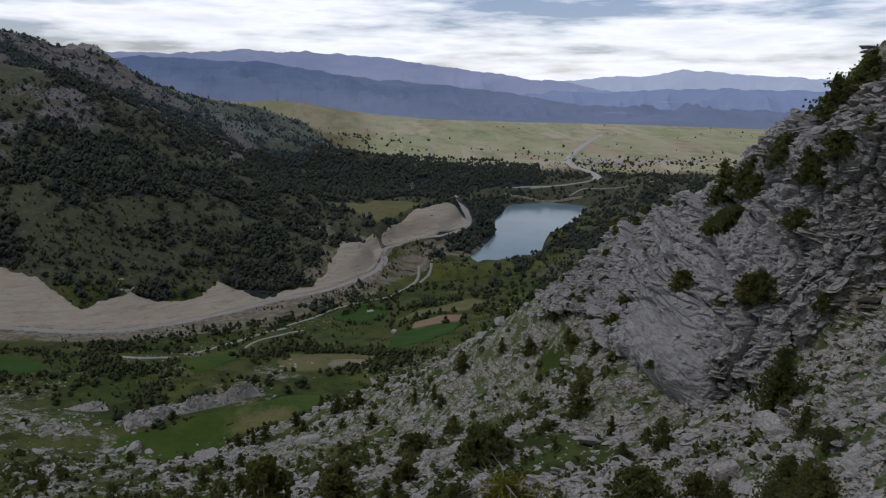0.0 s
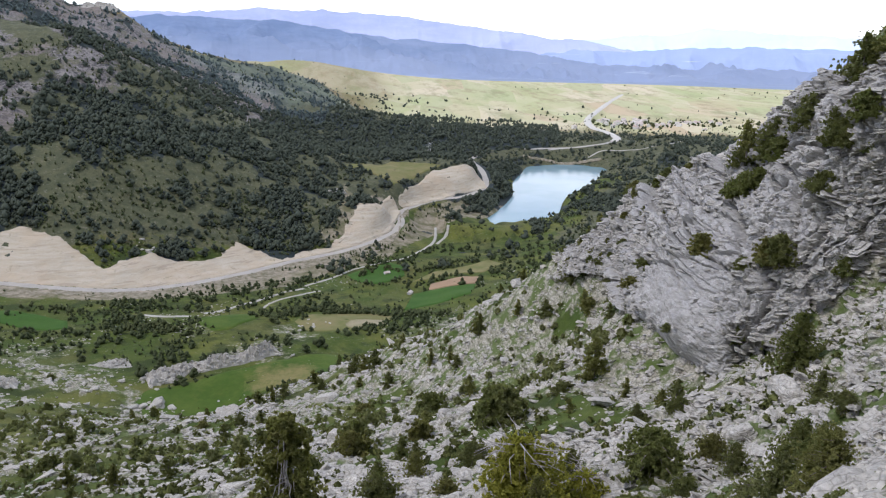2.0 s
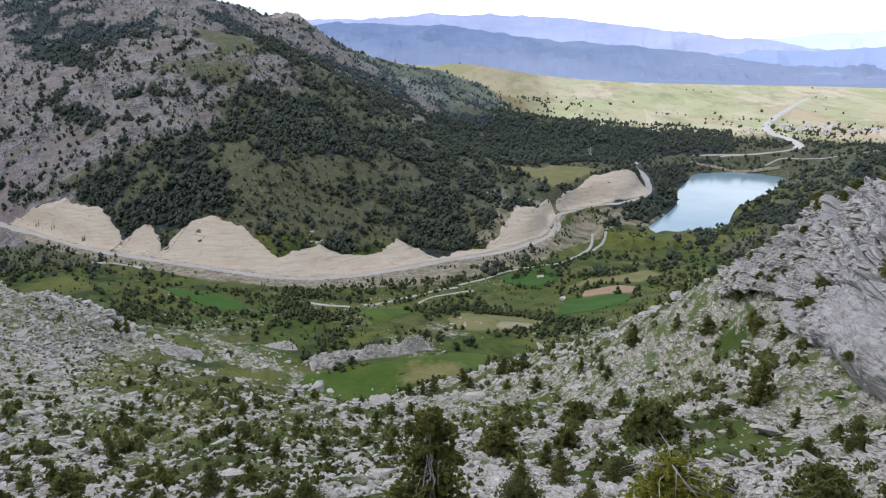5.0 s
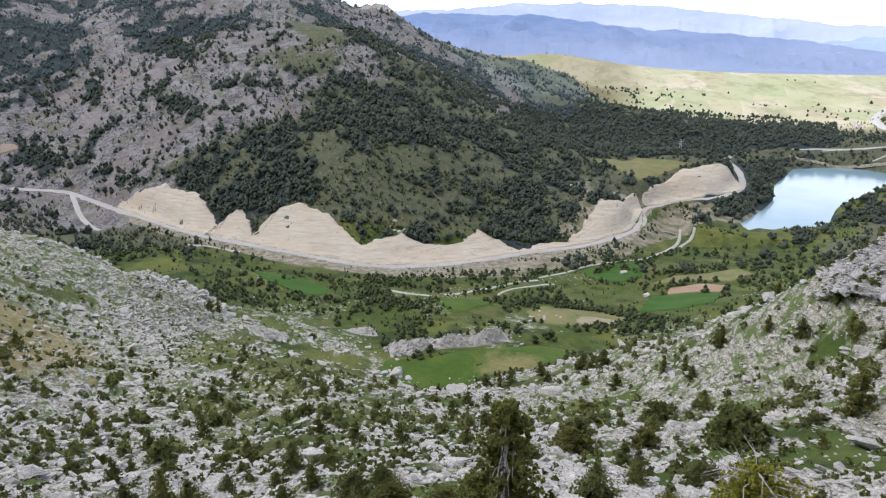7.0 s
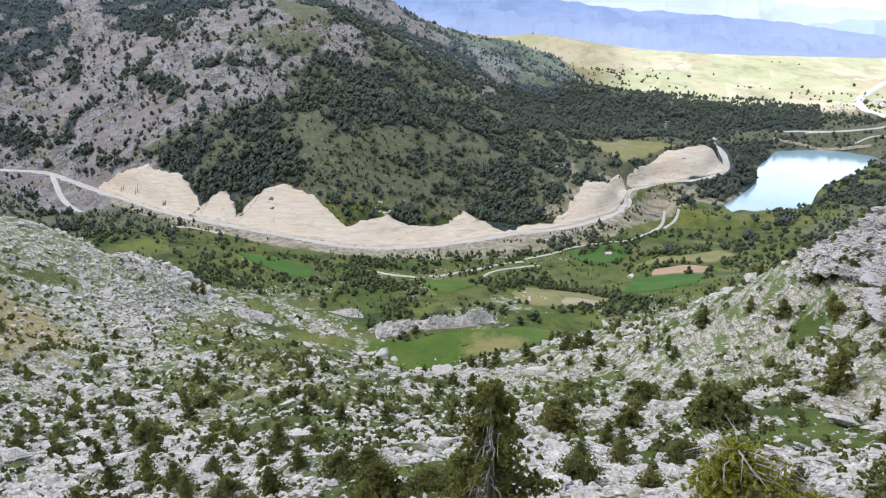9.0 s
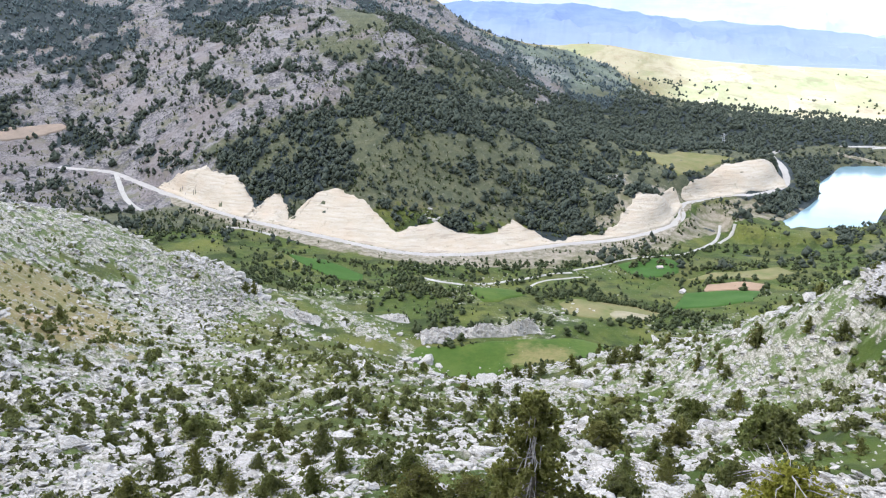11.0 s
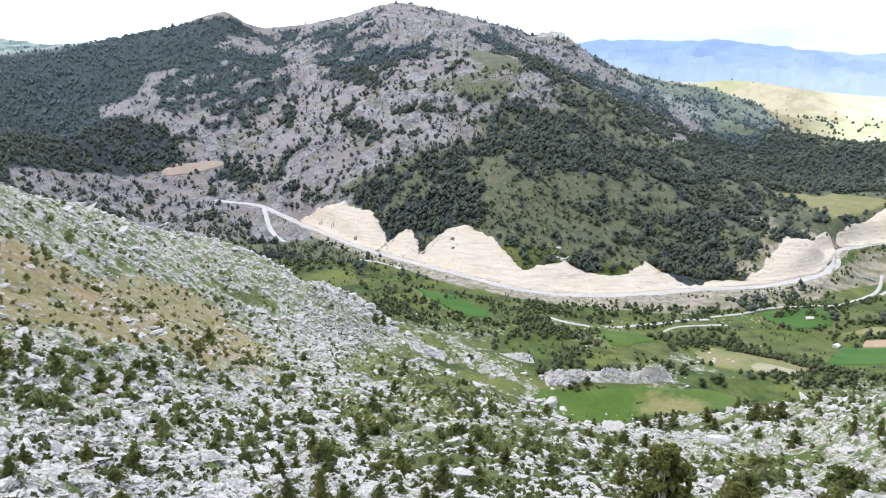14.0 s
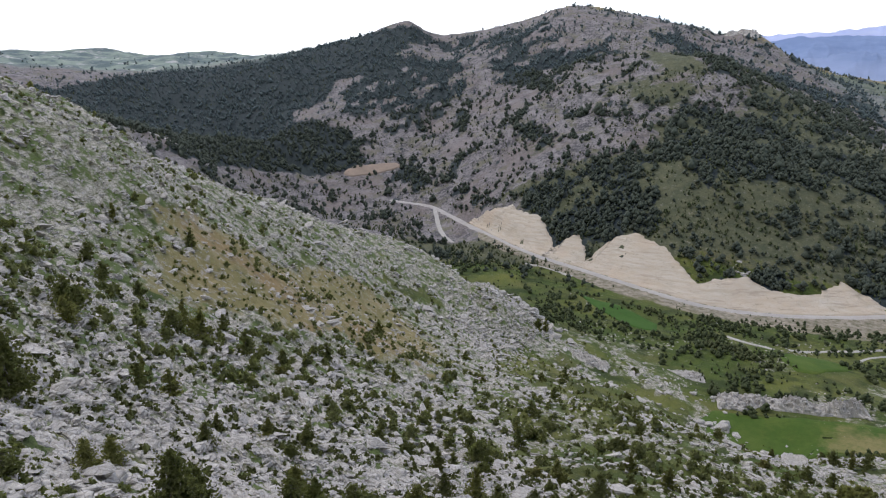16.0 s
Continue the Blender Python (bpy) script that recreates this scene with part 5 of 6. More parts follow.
LUMP_F = np.array([(0, 1, 4), (1, 2, 4), (2, 3, 4), (3, 0, 4), (1, 0, 5), (2, 1, 5), (3, 2, 5), (0, 3, 5)])


def far_trees(name, x, y, rng, tall, wide, material, label, lumps=3, tufted=0):
    """Many small trees as one mass: each a rounded, uneven crown of leafy lumps, or of sprays where it stands nearer."""
    z, n = ground_at(x, y), len(x)
    h = tall * np.exp(rng.normal(size=n) * 0.28)
    k = tufted or lumps
    u = (np.arange(k) + 0.5)[None] / k * np.ones((n, 1)) + rng.uniform(-0.5, 0.5, (n, k)) * 0.6 / k
    w = rng.uniform(0, 6.28, (n, 1)) + 2.4 * np.arange(k)[None] + rng.normal(size=(n, k)) * 0.4
    girth = wide * h[:, None] / tall * rng.uniform(0.75, 1.25, (n, k))
    out = girth * (0.30 if not tufted else 0.5) * np.sqrt(np.clip(1.15 - u, 0, 1)) * rng.uniform(0.4, 1.0, (n, k))
    c = np.stack([x[:, None] + out * np.cos(w), y[:, None] + out * np.sin(w), z[:, None] + h[:, None] * (0.12 + 0.7 * u)], -1).reshape(-1, 3)
    if tufted:
        v, f = tufts(c, (girth * (1.1 - 0.6 * u) * 0.42).ravel(), rng, 9)
        size = np.stack([wide * h / tall * 0.42, wide * h / tall * 0.42, h * 0.42], -1)[:, None]
        heart = np.stack([x, y, z + h * 0.36], -1)[:, None] + LUMP_V[None] * size * rng.uniform(0.75, 1.25, (n, 6, 1))
        v, f = joined([(heart.reshape(-1, 3), (LUMP_F[None] + 6 * np.arange(n)[:, None, None]).reshape(-1, 3)), (v, f)])
    else:
        body = girth * (1.0 - 0.45 * u) * 0.5
        s = np.stack([body, body, np.maximum(body * 0.95, h[:, None] / k * 0.75)], -1).reshape(-1, 1, 3)
        v = c[:, None] + LUMP_V[None] * s * rng.uniform(0.65, 1.35, (len(c), 6, 1))
        f = (LUMP_F[None] + 6 * np.arange(len(c))[:, None, None]).reshape(-1, 3)
        v = v.reshape(-1, 3)
    return tagged(new(name, mesh_of(name, v, f, material, not tufted)), label, "trees", kind="stuff")


_x, _y, _rng = scatter(100000, 31, 560, 2300)
_keep = (_rng.uniform(size=len(_x)) < woods(_x, _y)) & (near_side(_x, _y) < 0.2) & ~is_open(_x, _y)
_d, _ = near_line(_x, _y, ROAD_CURVE)
_cut = in_patch(_x, _y, [p[:2] for p in CUT_TOP] + [tuple(p[:2]) for p in ROAD_LINE[14:4:-1]])
_hidden = (np.hypot(_x, _y) > 1120) & (np.hypot(_x, _y) < 1250)
_keep &= ((_d > 11) | _hidden) & ~_cut & ~in_patch(_x, _y, [p[:2] for p in LAKE_BANK])
_keep &= ground_at(_x, _y) > -190.3
_keep &= (_d > 30) | (np.hypot(_x, _y) > 640) | (_x > 0)
_keep &= near_line(_x, _y, np.c_[along(OLD_ROAD, 4), np.zeros(len(along(OLD_ROAD, 4)))])[0] > 14
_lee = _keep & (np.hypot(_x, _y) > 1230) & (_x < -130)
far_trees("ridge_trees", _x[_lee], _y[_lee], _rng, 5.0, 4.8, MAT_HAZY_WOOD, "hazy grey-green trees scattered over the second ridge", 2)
_keep &= ~_lee
far_trees("pine_forest", _x[_keep], _y[_keep], _rng, 5.6, 5.2, MAT_FOREST, "dark pine forest covering the far mountain slopes", 3)
_x, _y, _rng = scatter(34000, 33, 600, 1700)
_keep = (near_side(_x, _y) < 0.2) & ~is_open(_x, _y) & (fbm(_x, _y, 40, 3, 27) > -0.1) & (ground_at(_x, _y) > -190.3) & ~in_patch(_x, _y, [p[:2] for p in CUT_TOP] + [tuple(p[:2]) for p in ROAD_LINE[14:4:-1]])
_keep &= (near_line(_x, _y, ROAD_CURVE)[0] > 9) & (near_line(_x, _y, np.c_[along(OLD_ROAD, 4), np.zeros(len(along(OLD_ROAD, 4)))])[0] > 9)
far_trees("hill_scrub", _x[_keep], _y[_keep], _rng, 2.0, 2.3, MAT_THICKET, "low olive scrub scattered over the hill", 1)
_x, _y, _rng = scatter(9000, 38, 290, 640)
_keep = (near_side(_x, _y) < 0.4) & ~is_open(_x, _y) & (fbm(_x, _y, 30, 3, 26) > -0.05)
_keep &= (near_line(_x, _y, ROAD_CURVE)[0] > 8) & ~in_patch(_x, _y, [p[:2] for p in CUT_TOP] + [tuple(p[:2]) for p in ROAD_LINE[14:4:-1]])
far_trees("valley_scrub", _x[_keep], _y[_keep], _rng, 1.4, 1.6, MAT_THICKET, "low olive bushes on the valley floor", 1)
_x, _y, _rng = scatter(12500, 37, 290, 720)
_keep = (near_side(_x, _y) < 0.3) & ~is_open(_x, _y) & (fbm(_x, _y, 42, 3, 19) > -0.08)
_d, _ = near_line(_x, _y, ROAD_CURVE)
_keep &= ~in_patch(_x, _y, [p[:2] for p in CUT_TOP] + [tuple(p[:2]) for p in ROAD_LINE[14:4:-1]])
_keep &= (_d > 12) & ((_d > 40) | (_rng.uniform(size=len(_x)) < 0.25))
for _line in (TRACK_A, TRACK_B, TRACK_C, OLD_ROAD, OLD_ROAD_B, RIVERBED, RIB_MEADOW):
    _keep &= near_line(_x, _y, np.c_[along(_line, 3), np.zeros(len(along(_line, 3)))])[0] > 8
far_trees("valley_trees", _x[_keep], _y[_keep], _rng, 3.3, 2.8, MAT_THICKET, "scattered pines and bushes on the valley floor", 4)
# hedges and the trees along the stream
_rng = np.random.default_rng(83)
for _line, _wide, _n in (([(-83, 423), (-69, 462), (-39, 458), (0, 448), (33, 436)], 5, 150), ([(-120, 452), (-100, 488), (-80, 538), (-55, 573), (-30, 594), (4, 610), (36, 670)], 4, 120),
                         ([(-178, 418), (-143, 406), (-128, 404)], 10, 60), ([(-34, 560), (-18, 584), (13, 566), (40, 590)], 4, 50), ([(-260, 470), (-215, 465), (-170, 460)], 16, 60), ([(-330, 440), (-280, 430), (-235, 405), (-190, 385)], 18, 80)):
    _pts = along(_line, 1.0)
    _p = _pts[_rng.integers(len(_pts), size=_n)] + _rng.normal(size=(_n, 2)) * _wide * 0.5
    far_trees("hedge", _p[:, 0], _p[:, 1], _rng, 3.0, 2.8, MAT_THICKET, "dark hedge of bushes and small trees between fields", 3)
_x, _y, _rng = scatter(800, 39, 1450, 3200, 12, -41)
_keep = fbm(_x, _y, 160, 4, 29, 0.6) > 0.48
far_trees("plain_trees", _x[_keep], _y[_keep], _rng, 3.2, 4.6, MAT_THICKET, "rows and clumps of trees dotted over the plain", 2)
_rng = np.random.default_rng(91)
_x, _y = 620 + _rng.normal(size=240) * 110, 1600 + _rng.normal(size=240) * 95
far_trees("village_trees", _x, _y, _rng, 4.5, 6.0, MAT_THICKET, "green orchard trees between the village houses", 2)
_x, _y, _rng = scatter(2600, 43, 85, 430)
_keep = (near_side(_x, _y) > 0.5) & (fbm(_x, _y, 40, 3, 23) > -0.3) & ~is_open(_x, _y)
far_trees("slope_pines", _x[_keep], _y[_keep], _rng, 1.6, 1.4, MAT_PINE, "many small dark pines dotted over the rocky slope", tufted=12)
for _seed, _near, _far, _n, _tall in ((41, 12, 45, 3000, 0.36), (47, 45, 130, 7000, 0.6), (48, 130, 330, 6000, 0.85)):
    _x, _y, _rng = scatter(_n, _seed, _near, _far)
    _keep = (near_side(_x, _y) > 0.5) & (fbm(_x, _y, 9, 3, 28) + 0.5 * _rng.normal(size=len(_x)) > 0.1 - 0.65 * smooth(np.degrees(np.arctan2(-_x, _y)), 2, 12) + 0.5 * rocky(_x, _y)[0])
    far_trees("low_scrub", _x[_keep], _y[_keep], _rng, _tall, _tall * 0.95, MAT_SHRUB if _seed != 47 else MAT_SCRUB, "low green scrub and tussocks between the rocks", tufted=10 if _near < 45 else 7)


# ---- rocks ----
def hull(points):
    bm = bmesh.new()
    for p in points:
        bm.verts.new(p)
    got = bmesh.ops.convex_hull(bm, input=bm.verts[:])
    bmesh.ops.delete(bm, geom=[g for g in got["geom_interior"] + got["geom_unused"] if isinstance(g, bmesh.types.BMVert)], context="VERTS")
    bmesh.ops.triangulate(bm, faces=bm.faces[:])
    bm.verts.index_update()
    v = np.array([p.co[:] for p in bm.verts])
    f = np.array([[q.index for q in face.verts] for face in bm.faces])
    bm.free()
    return v, f


def rock_shape(seed, points=12, beds=1):
    """An angular limestone block; with more beds, slabs lying one on another with open joints between."""
    rng = np.random.default_rng(seed)
    vs, fs, k = [], [], 0
    wide = np.array([1.0, rng.uniform(0.5, 0.9)])
    thick = rng.uniform(0.7, 1.1) / beds
    for b in range(beds):
        p = rng.normal(size=(points, 3))
        p /= np.abs(p).max(1, keepdims=True) ** 0.45 * np.linalg.norm(p, axis=1, keepdims=True) ** 0.55
        size = (1 - 0.22 * b * rng.uniform(0.3, 1.2)) * rng.uniform(0.85, 1.1)
        p *= (*(wide * size), thick * 0.56)
        p[:, :2] += rng.normal(size=2) * 0.12 * (b > 0)
        p[:, 2] += thick * (b - 0.25 * (beds - 1)) * 0.98 + 0.1 * p[:, 0] * (b > 0)
        v, f = hull(p)
        vs.append(v)
        fs.append(f + k)
        k += len(v)
    return np.concatenate(vs), np.concatenate(fs)


def turned(rng, n, axis=None):
    a, t = rng.normal(size=n) * 0.7 + math.pi * rng.integers(0, 2, n), rng.normal(size=(n, 2)) * 0.2
    if axis is not None:
        a, t = axis + rng.normal(size=n) * 0.2, t * 0.5
    ca, sa = np.cos(a), np.sin(a)
    m = np.zeros((n, 3, 3))
    m[:, 0, 0], m[:, 0, 1], m[:, 1, 0], m[:, 1, 1] = ca, -sa, sa, ca
    m[:, 2, 2] = 1
    m[:, 2, 0], m[:, 2, 1] = t[:, 0], t[:, 1]
    return m


def rock_field(name, x, y, size, rng, shapes, label, z=None, axis=None, stretch=(1.15, 1.0, 0.78)):
    vs, fs, k = [], [], 0
    pick = rng.integers(len(shapes), size=len(x))
    z = ground_at(x, y) if z is None else z
    for s, (sv, sf) in enumerate(shapes):
        i = np.where(pick == s)[0]
        m = turned(rng, len(i), None if axis is None else axis[i]) * size[i, None, None]
        v = np.einsum("nij,kj->nki", m, sv * stretch) + np.stack([x[i], y[i], z[i] + 0.08 * size[i]], -1)[:, None]
        f = (sf[None] + (np.arange(len(i)) * len(sv))[:, None, None]).reshape(-1, 3)
        vs.append(v.reshape(-1, 3))
        fs.append(f + k)
        k += len(i) * len(sv)
    return tagged(new(name, mesh_of(name, np.concatenate(vs), np.concatenate(fs), MAT_ROCK, False)), label, "rocks", kind="stuff")


_fine = [rock_shape(k, 9, 1 + (k % 4 == 0)) for k in range(14)]
_good = [rock_shape(40 + k, 14, 1 + k % 3) for k in range(14)]


def rubble(name, count, seed, near, far, base, grow, shapes, label, power=1.0):
    x, y, rng = scatter(count, seed, near, far)
    r = np.hypot(x, y)
    keep = (near_side(x, y) > 0.3) & (rng.uniform(size=len(x)) < (rocky(x, y)[0] ** power + 0.03) * np.minimum(1, (r / 32) ** 2))
    size = (base + grow * r) * np.exp(rng.normal(size=len(x)) * 0.55)
    rock_field(name, x[keep], y[keep], size[keep], rng, shapes, label)


rubble("limestone_rubble", 42000, 51, 5, 62, 0.085, 0.0030, _good, "pale grey limestone blocks strewn over the near slope")
rubble("limestone_scree", 76000, 52, 48, 430, 0.16, 0.0016, _fine, "pale grey limestone rubble strewn over the slope")
# long ledges of the bedded limestone, following the contours
_ledge = [rock_shape(120 + k, 11, 1 + k % 2) for k in range(12)]
_x, _y, _rng = scatter(20000, 56, 16, 380)
_keep = (near_side(_x, _y) > 0.4) & (rocky(_x, _y)[0] > 0.35 + 0.25 * _rng.uniform(size=len(_x))) & (fbm(_x, _y, 16, 3, 66) > -0.25)
_x, _y = _x[_keep], _y[_keep]
_gx, _gy = (ground_at(_x + 3, _y) - ground_at(_x - 3, _y)), (ground_at(_x, _y + 3) - ground_at(_x, _y - 3))
_r = np.hypot(_x, _y)
rock_field("limestone_ledges", _x, _y, (0.16 + 0.0022 * _r) * np.exp(_rng.normal(size=len(_x)) * 0.45), _rng, _ledge, "long grey limestone ledges following the slope's contours", ground_at(_x, _y) + 0.02, np.arctan2(_gx, -_gy), (1.6, 0.9, 0.7))
_x, _y, _rng = scatter(14000, 58, 270, 560)
_keep = (near_side(_x, _y) < 0.35) & ~is_open(_x, _y) & (fbm(_x, _y, 34, 4, 90) + 0.2 * _rng.normal(size=len(_x)) > 0.45)
rock_field("valley_rocks", _x[_keep], _y[_keep], _rng.uniform(0.4, 1.0, _keep.sum()), _rng, _fine, "pale limestone outcrops breaking through the valley turf")


def rock_rib(line, wide, tall, seed, label):
    """A continuous rib of broken limestone."""
    rng = np.random.default_rng(seed)
    c = along(line, 0.7)[:, :2]
    t = np.gradient(c, axis=0)
    t /= np.linalg.norm(t, axis=1)[:, None]
    side = np.c_[-t[:, 1], t[:, 0]]
    u = np.linspace(-1, 1, 26)
    ends = np.minimum(1, np.minimum(np.arange(len(c)), np.arange(len(c))[::-1]) / 14.0)
    girth = wide * ends * (1 + 0.35 * fbm(c[:, 0], c[:, 1], 16, 3, seed))
    p = c[:, None] + side[:, None] * (u[None, :, None] * girth[:, None, None])
    x, y = p[..., 0], p[..., 1]
    step = lattice(np.floor(x / 1.3 + 0.5 * fbm(x, y, 3, 2, seed + 1)), np.floor(y / 1.1 + 0.5 * fbm(x, y, 4, 2, seed + 2)), seed)
    lump = (1 - np.abs(u)[None] ** 2.2) * ends[:, None] * (0.75 + 0.45 * fbm(x, y, 9, 3, seed + 4))
    z = ground_at(x, y) + tall * lump * (0.45 + 0.85 * step) + 0.4 * fbm(x, y, 1.6, 3, seed + 5) - 0.6 * (np.abs(u)[None] > 0.95)
    n = int(6 * len(c))
    i, j = rng.integers(8, len(c) - 8, n), rng.integers(2, 24, n)
    blocks = np.stack([x[i, j], y[i, j]], -1) + rng.normal(size=(n, 2)) * 0.5
    rock_field("rib_blocks", blocks[:, 0], blocks[:, 1], rng.uniform(0.35, 1.0, n), rng, _fine, "broken limestone blocks lying on the rib", z[i, j] - 0.1)
    ob = new("rock_rib", mesh_of("rock_rib", np.concatenate([p, z[..., None]], -1).reshape(-1, 3), sheet(len(c), len(u))[:, ::-1], MAT_ROCK, False))
    tagged(ob, label, "rock outcrop")


rock_rib(RIB_MEADOW, 8.5, 6.6, 3, "long pale limestone rib behind the green meadow")
rock_rib([(-84, 756), (-68, 772), (-58, 770)], 9, 4.0, 23, "pale broken rock outcrop on the wooded hill")
rock_rib([(-604, 1438), (-575, 1424), (-547, 1411), (-524, 1418)], 17, 8.5, 29, "square-topped rock crag on the mountain crest")
rock_rib([(-170, 352), (-158, 356), (-146, 352)], 6, 2.4, 13, "low grey limestone outcrop in the valley turf")
rock_rib([(-205, 300), (-190, 304), (-178, 300)], 7, 2.6, 15, "low grey limestone outcrop in the valley turf")

_rng = np.random.default_rng(93)
_x, _y = _rng.uniform(-285, -155, 9000), _rng.uniform(175, 350, 9000)
_keep = _rng.uniform(size=9000) < 0.75 * zone(_x, _y, CRAG, 6, 5, 20)
_x, _y = _x[_keep], _y[_keep]
rock_field("crag_blocks", _x, _y, 0.75 * np.exp(_rng.normal(size=len(_x)) * 0.4), _rng, _good, "fractured grey limestone blocks of the western crag", ground_at(_x, _y), None, (1.2, 1.0, 1.0))

_rng = np.random.default_rng(97)
_x, _y = _rng.uniform(-130, 5, 2600), _rng.uniform(288, 460, 2600)
_keep = (in_patch(_x, _y, MEADOW) | in_patch(_x, _y, YELLOW)) & (fbm(_x, _y, 25, 3, 98) > 0.05)
rock_field("meadow_stones", _x[_keep], _y[_keep], _rng.uniform(0.2, 0.5, _keep.sum()), _rng, _fine, "small pale stones lying in the meadow grass")

BOULDERS = []
for _k, (_v, _f) in enumerate([rock_shape(80 + k, 34, 1 + (k % 4 == 3)) for k in range(10)]):
    BOULDERS.append(mesh_of("limestone_boulder", _v, _f, MAT_BOULDER, False))
_rng = np.random.default_rng(9)


def boulder_at(x, y, size, label="pale grey limestone boulder lying on the slope", flat=1.0):
    ob = new("limestone_boulder", BOULDERS[_rng.integers(len(BOULDERS))])
    ob.matrix_world = Matrix.LocRotScale((x, y, float(ground_at(x, y)) + 0.05 * size), Euler((_rng.normal() * 0.2, _rng.normal() * 0.2, _rng.uniform(0, 6.28))), (size, size, size * flat))
    return tagged(ob, label, "boulder", "limestone boulders")


# the rock rib behind the meadow, the rocks at its end, and the rib across the western slope
for _line, _n, _s, _wide, _label in (([(-131, 322), (-125, 337), (-114, 346), (-95, 350), (-78, 362), (-67, 358)], 40, 1.9, 3.2, "pale limestone blocks on the rib behind the green meadow"),
                                     ([(-128, 302), (-118, 305), (-112, 307)], 10, 2.8, 1.8, "rounded limestone rocks at the meadow's edge"),
                                     ([(-262, 330), (-240, 325), (-228, 318)], 40, 3.0, 8.0, "fractured limestone block of the crag on the western slope"),
                                     ([(-70, 410), (-60, 425), (-50, 440)], 12, 1.0, 6.0, "pale rocks at the edge of the dry field")):
    _pts = along(_line, 2.0)
    for _ in range(_n):
        _p = _pts[_rng.integers(len(_pts))] + _rng.normal(size=2) * _wide
        boulder_at(_p[0], _p[1], _s * math.exp(_rng.normal() * 0.3), _label)
for _ in range(14):
    boulder_at(-220 + _rng.normal() * 7, 588 + _rng.normal() * 5, _rng.uniform(1.0, 2.6), "pale broken rock at the top of the road cutting")
boulder_at(-20.0, 176.0, 3.4, flat=0.9)
boulder_at(12.2, 15.4, 1.3, "big pale slab of limestone lying among shrubs", 0.8)
boulder_at(29.5, 44.8, 1.7, "rounded pale boulder below the cliff", 1.3)
boulder_at(26.9, 65.0, 1.2)
_xs, _ys, _ = scatter(400, 13, 13, 150)
_ok = rocky(_xs, _ys)[0] > 0.55
for _px, _py in list(zip(_xs[_ok], _ys[_ok]))[:110]:
    boulder_at(_px, _py, (0.12 + 0.008 * math.hypot(_px, _py)) * math.exp(_rng.normal() * 0.3))


# ---- the cliff of the spur ----
def cliff():
    foot, crest = np.array(CLIFF_FOOT), np.array(SPUR_CREST[:12])
    fa, ca = (np.degrees(np.arctan2(-p[:, 0], p[:, 1])) for p in (foot, crest))
    turn = np.arange(-44, -13.5, 0.075)

    def at(line, a, k):
        order = np.argsort(a)
        return np.interp(turn, a[order], line[order, k])

    lo = np.stack([at(foot, fa, k) for k in range(3)], -1)
    hi = np.stack([at(crest, ca, k) for k in range(3)], -1)
    soften = np.hanning(41) / np.hanning(41).sum()
    for line in (lo, hi):
        for k in range(3):
            line[:, k] = np.convolve(np.pad(line[:, k], 20, mode="reflect", reflect_type="odd"), soften, "valid")
    lo[:, 2] -= 2.0
    v = np.linspace(0, 1, 250)[:, None]
    lift = (hi[:, 2] - lo[:, 2])[None] * v
    z = lo[:, 2][None] + lift
    back = (0.25 * v + 0.75 * v ** 2.4)
    x = lo[:, 0][None] + (hi - lo)[:, 0][None] * back
    y = lo[:, 1][None] + (hi - lo)[:, 1][None] * back
    s, h = 95 * np.radians(turn + 44)[None] + 0 * v, z
    # the smooth bulging buttress near the foot
    massive = np.exp(-np.abs((turn[None] + 26.1) / 3.5) ** 6 - np.abs((h + 33.5 + 0.5 * (turn[None] + 25.4)) / 5.8) ** 4)
    fold = 1.8 * fbm(s + 0.5 * h, h * 0.6, 13, 3, 101) + 1.2 * fbm(s + 0.5 * h, h * 0.75, 5.5, 3, 107) * (1 - 0.7 * massive)
    fold = fold + 2.8 * np.exp(-((turn[None] + 25.4) / 2.9) ** 2 - ((h + 30) / 7.5) ** 2)
    cleft = 0 * s
    for mid, lean, deep, wide in ((-21.4, 0.14, 1.6, 0.35), (-28.4, 0.16, 1.3, 0.35), (-31.2, 0.14, 1.5, 0.30), (-34.4, 0.12, 1.5, 0.30), (-37.0, 0.1, 1.5, 0.25), (-18.4, 0.10, 1.6, 0.25)):
        line = mid + lean * (h + 25) + 0.9 * fbm(h, s * 0, 8, 3, int(-mid * 10))
        cleft = np.maximum(cleft, deep * np.exp(-((turn[None] - line) / wide) ** 2) * smooth(fbm(s, h, 9, 2, int(-mid * 7)), -0.4, 0.2))
    # beds that rise along the face to one side and stand steep on the other, broken into blocks
    ws, wh = s + 0.9 * fbm(s, h, 5, 3, 111), h + 0.9 * fbm(s, h, 5, 3, 112)

    def broken(lean, tiers):
        a = radians(lean)
        run, rise = -ws * math.cos(a) + wh * math.sin(a), wh * math.cos(a) + ws * math.sin(a)
        total = 0
        for size, long, much, deep, seed in tiers:
            value, edge = cells(run * long, rise, size, seed)
            total = total + much * (value - 0.5) * smooth(edge, 0, 0.14) - deep * (1 - smooth(edge, 0.0, 0.10))
        return total

    side = smooth(turn[None] + 2 * fbm(s, h, 12, 2, 121), -28.5, -26)
    beds = (broken(54, ((4.6, 0.33, 2.4, 2.2, 9), (1.9, 0.38, 1.2, 1.3, 19), (0.8, 0.45, 0.4, 0.5, 29))) * (1 - side) + broken(14, ((3.4, 0.55, 2.6, 2.6, 9), (1.5, 0.6, 1.5, 1.7, 19), (0.65, 0.6, 0.45, 0.6, 29))) * side) * (0.55 + 0.45 * smooth(fbm(s, h, 11, 3, 113), -0.6, 0.1)) * (1 - 0.93 * massive)
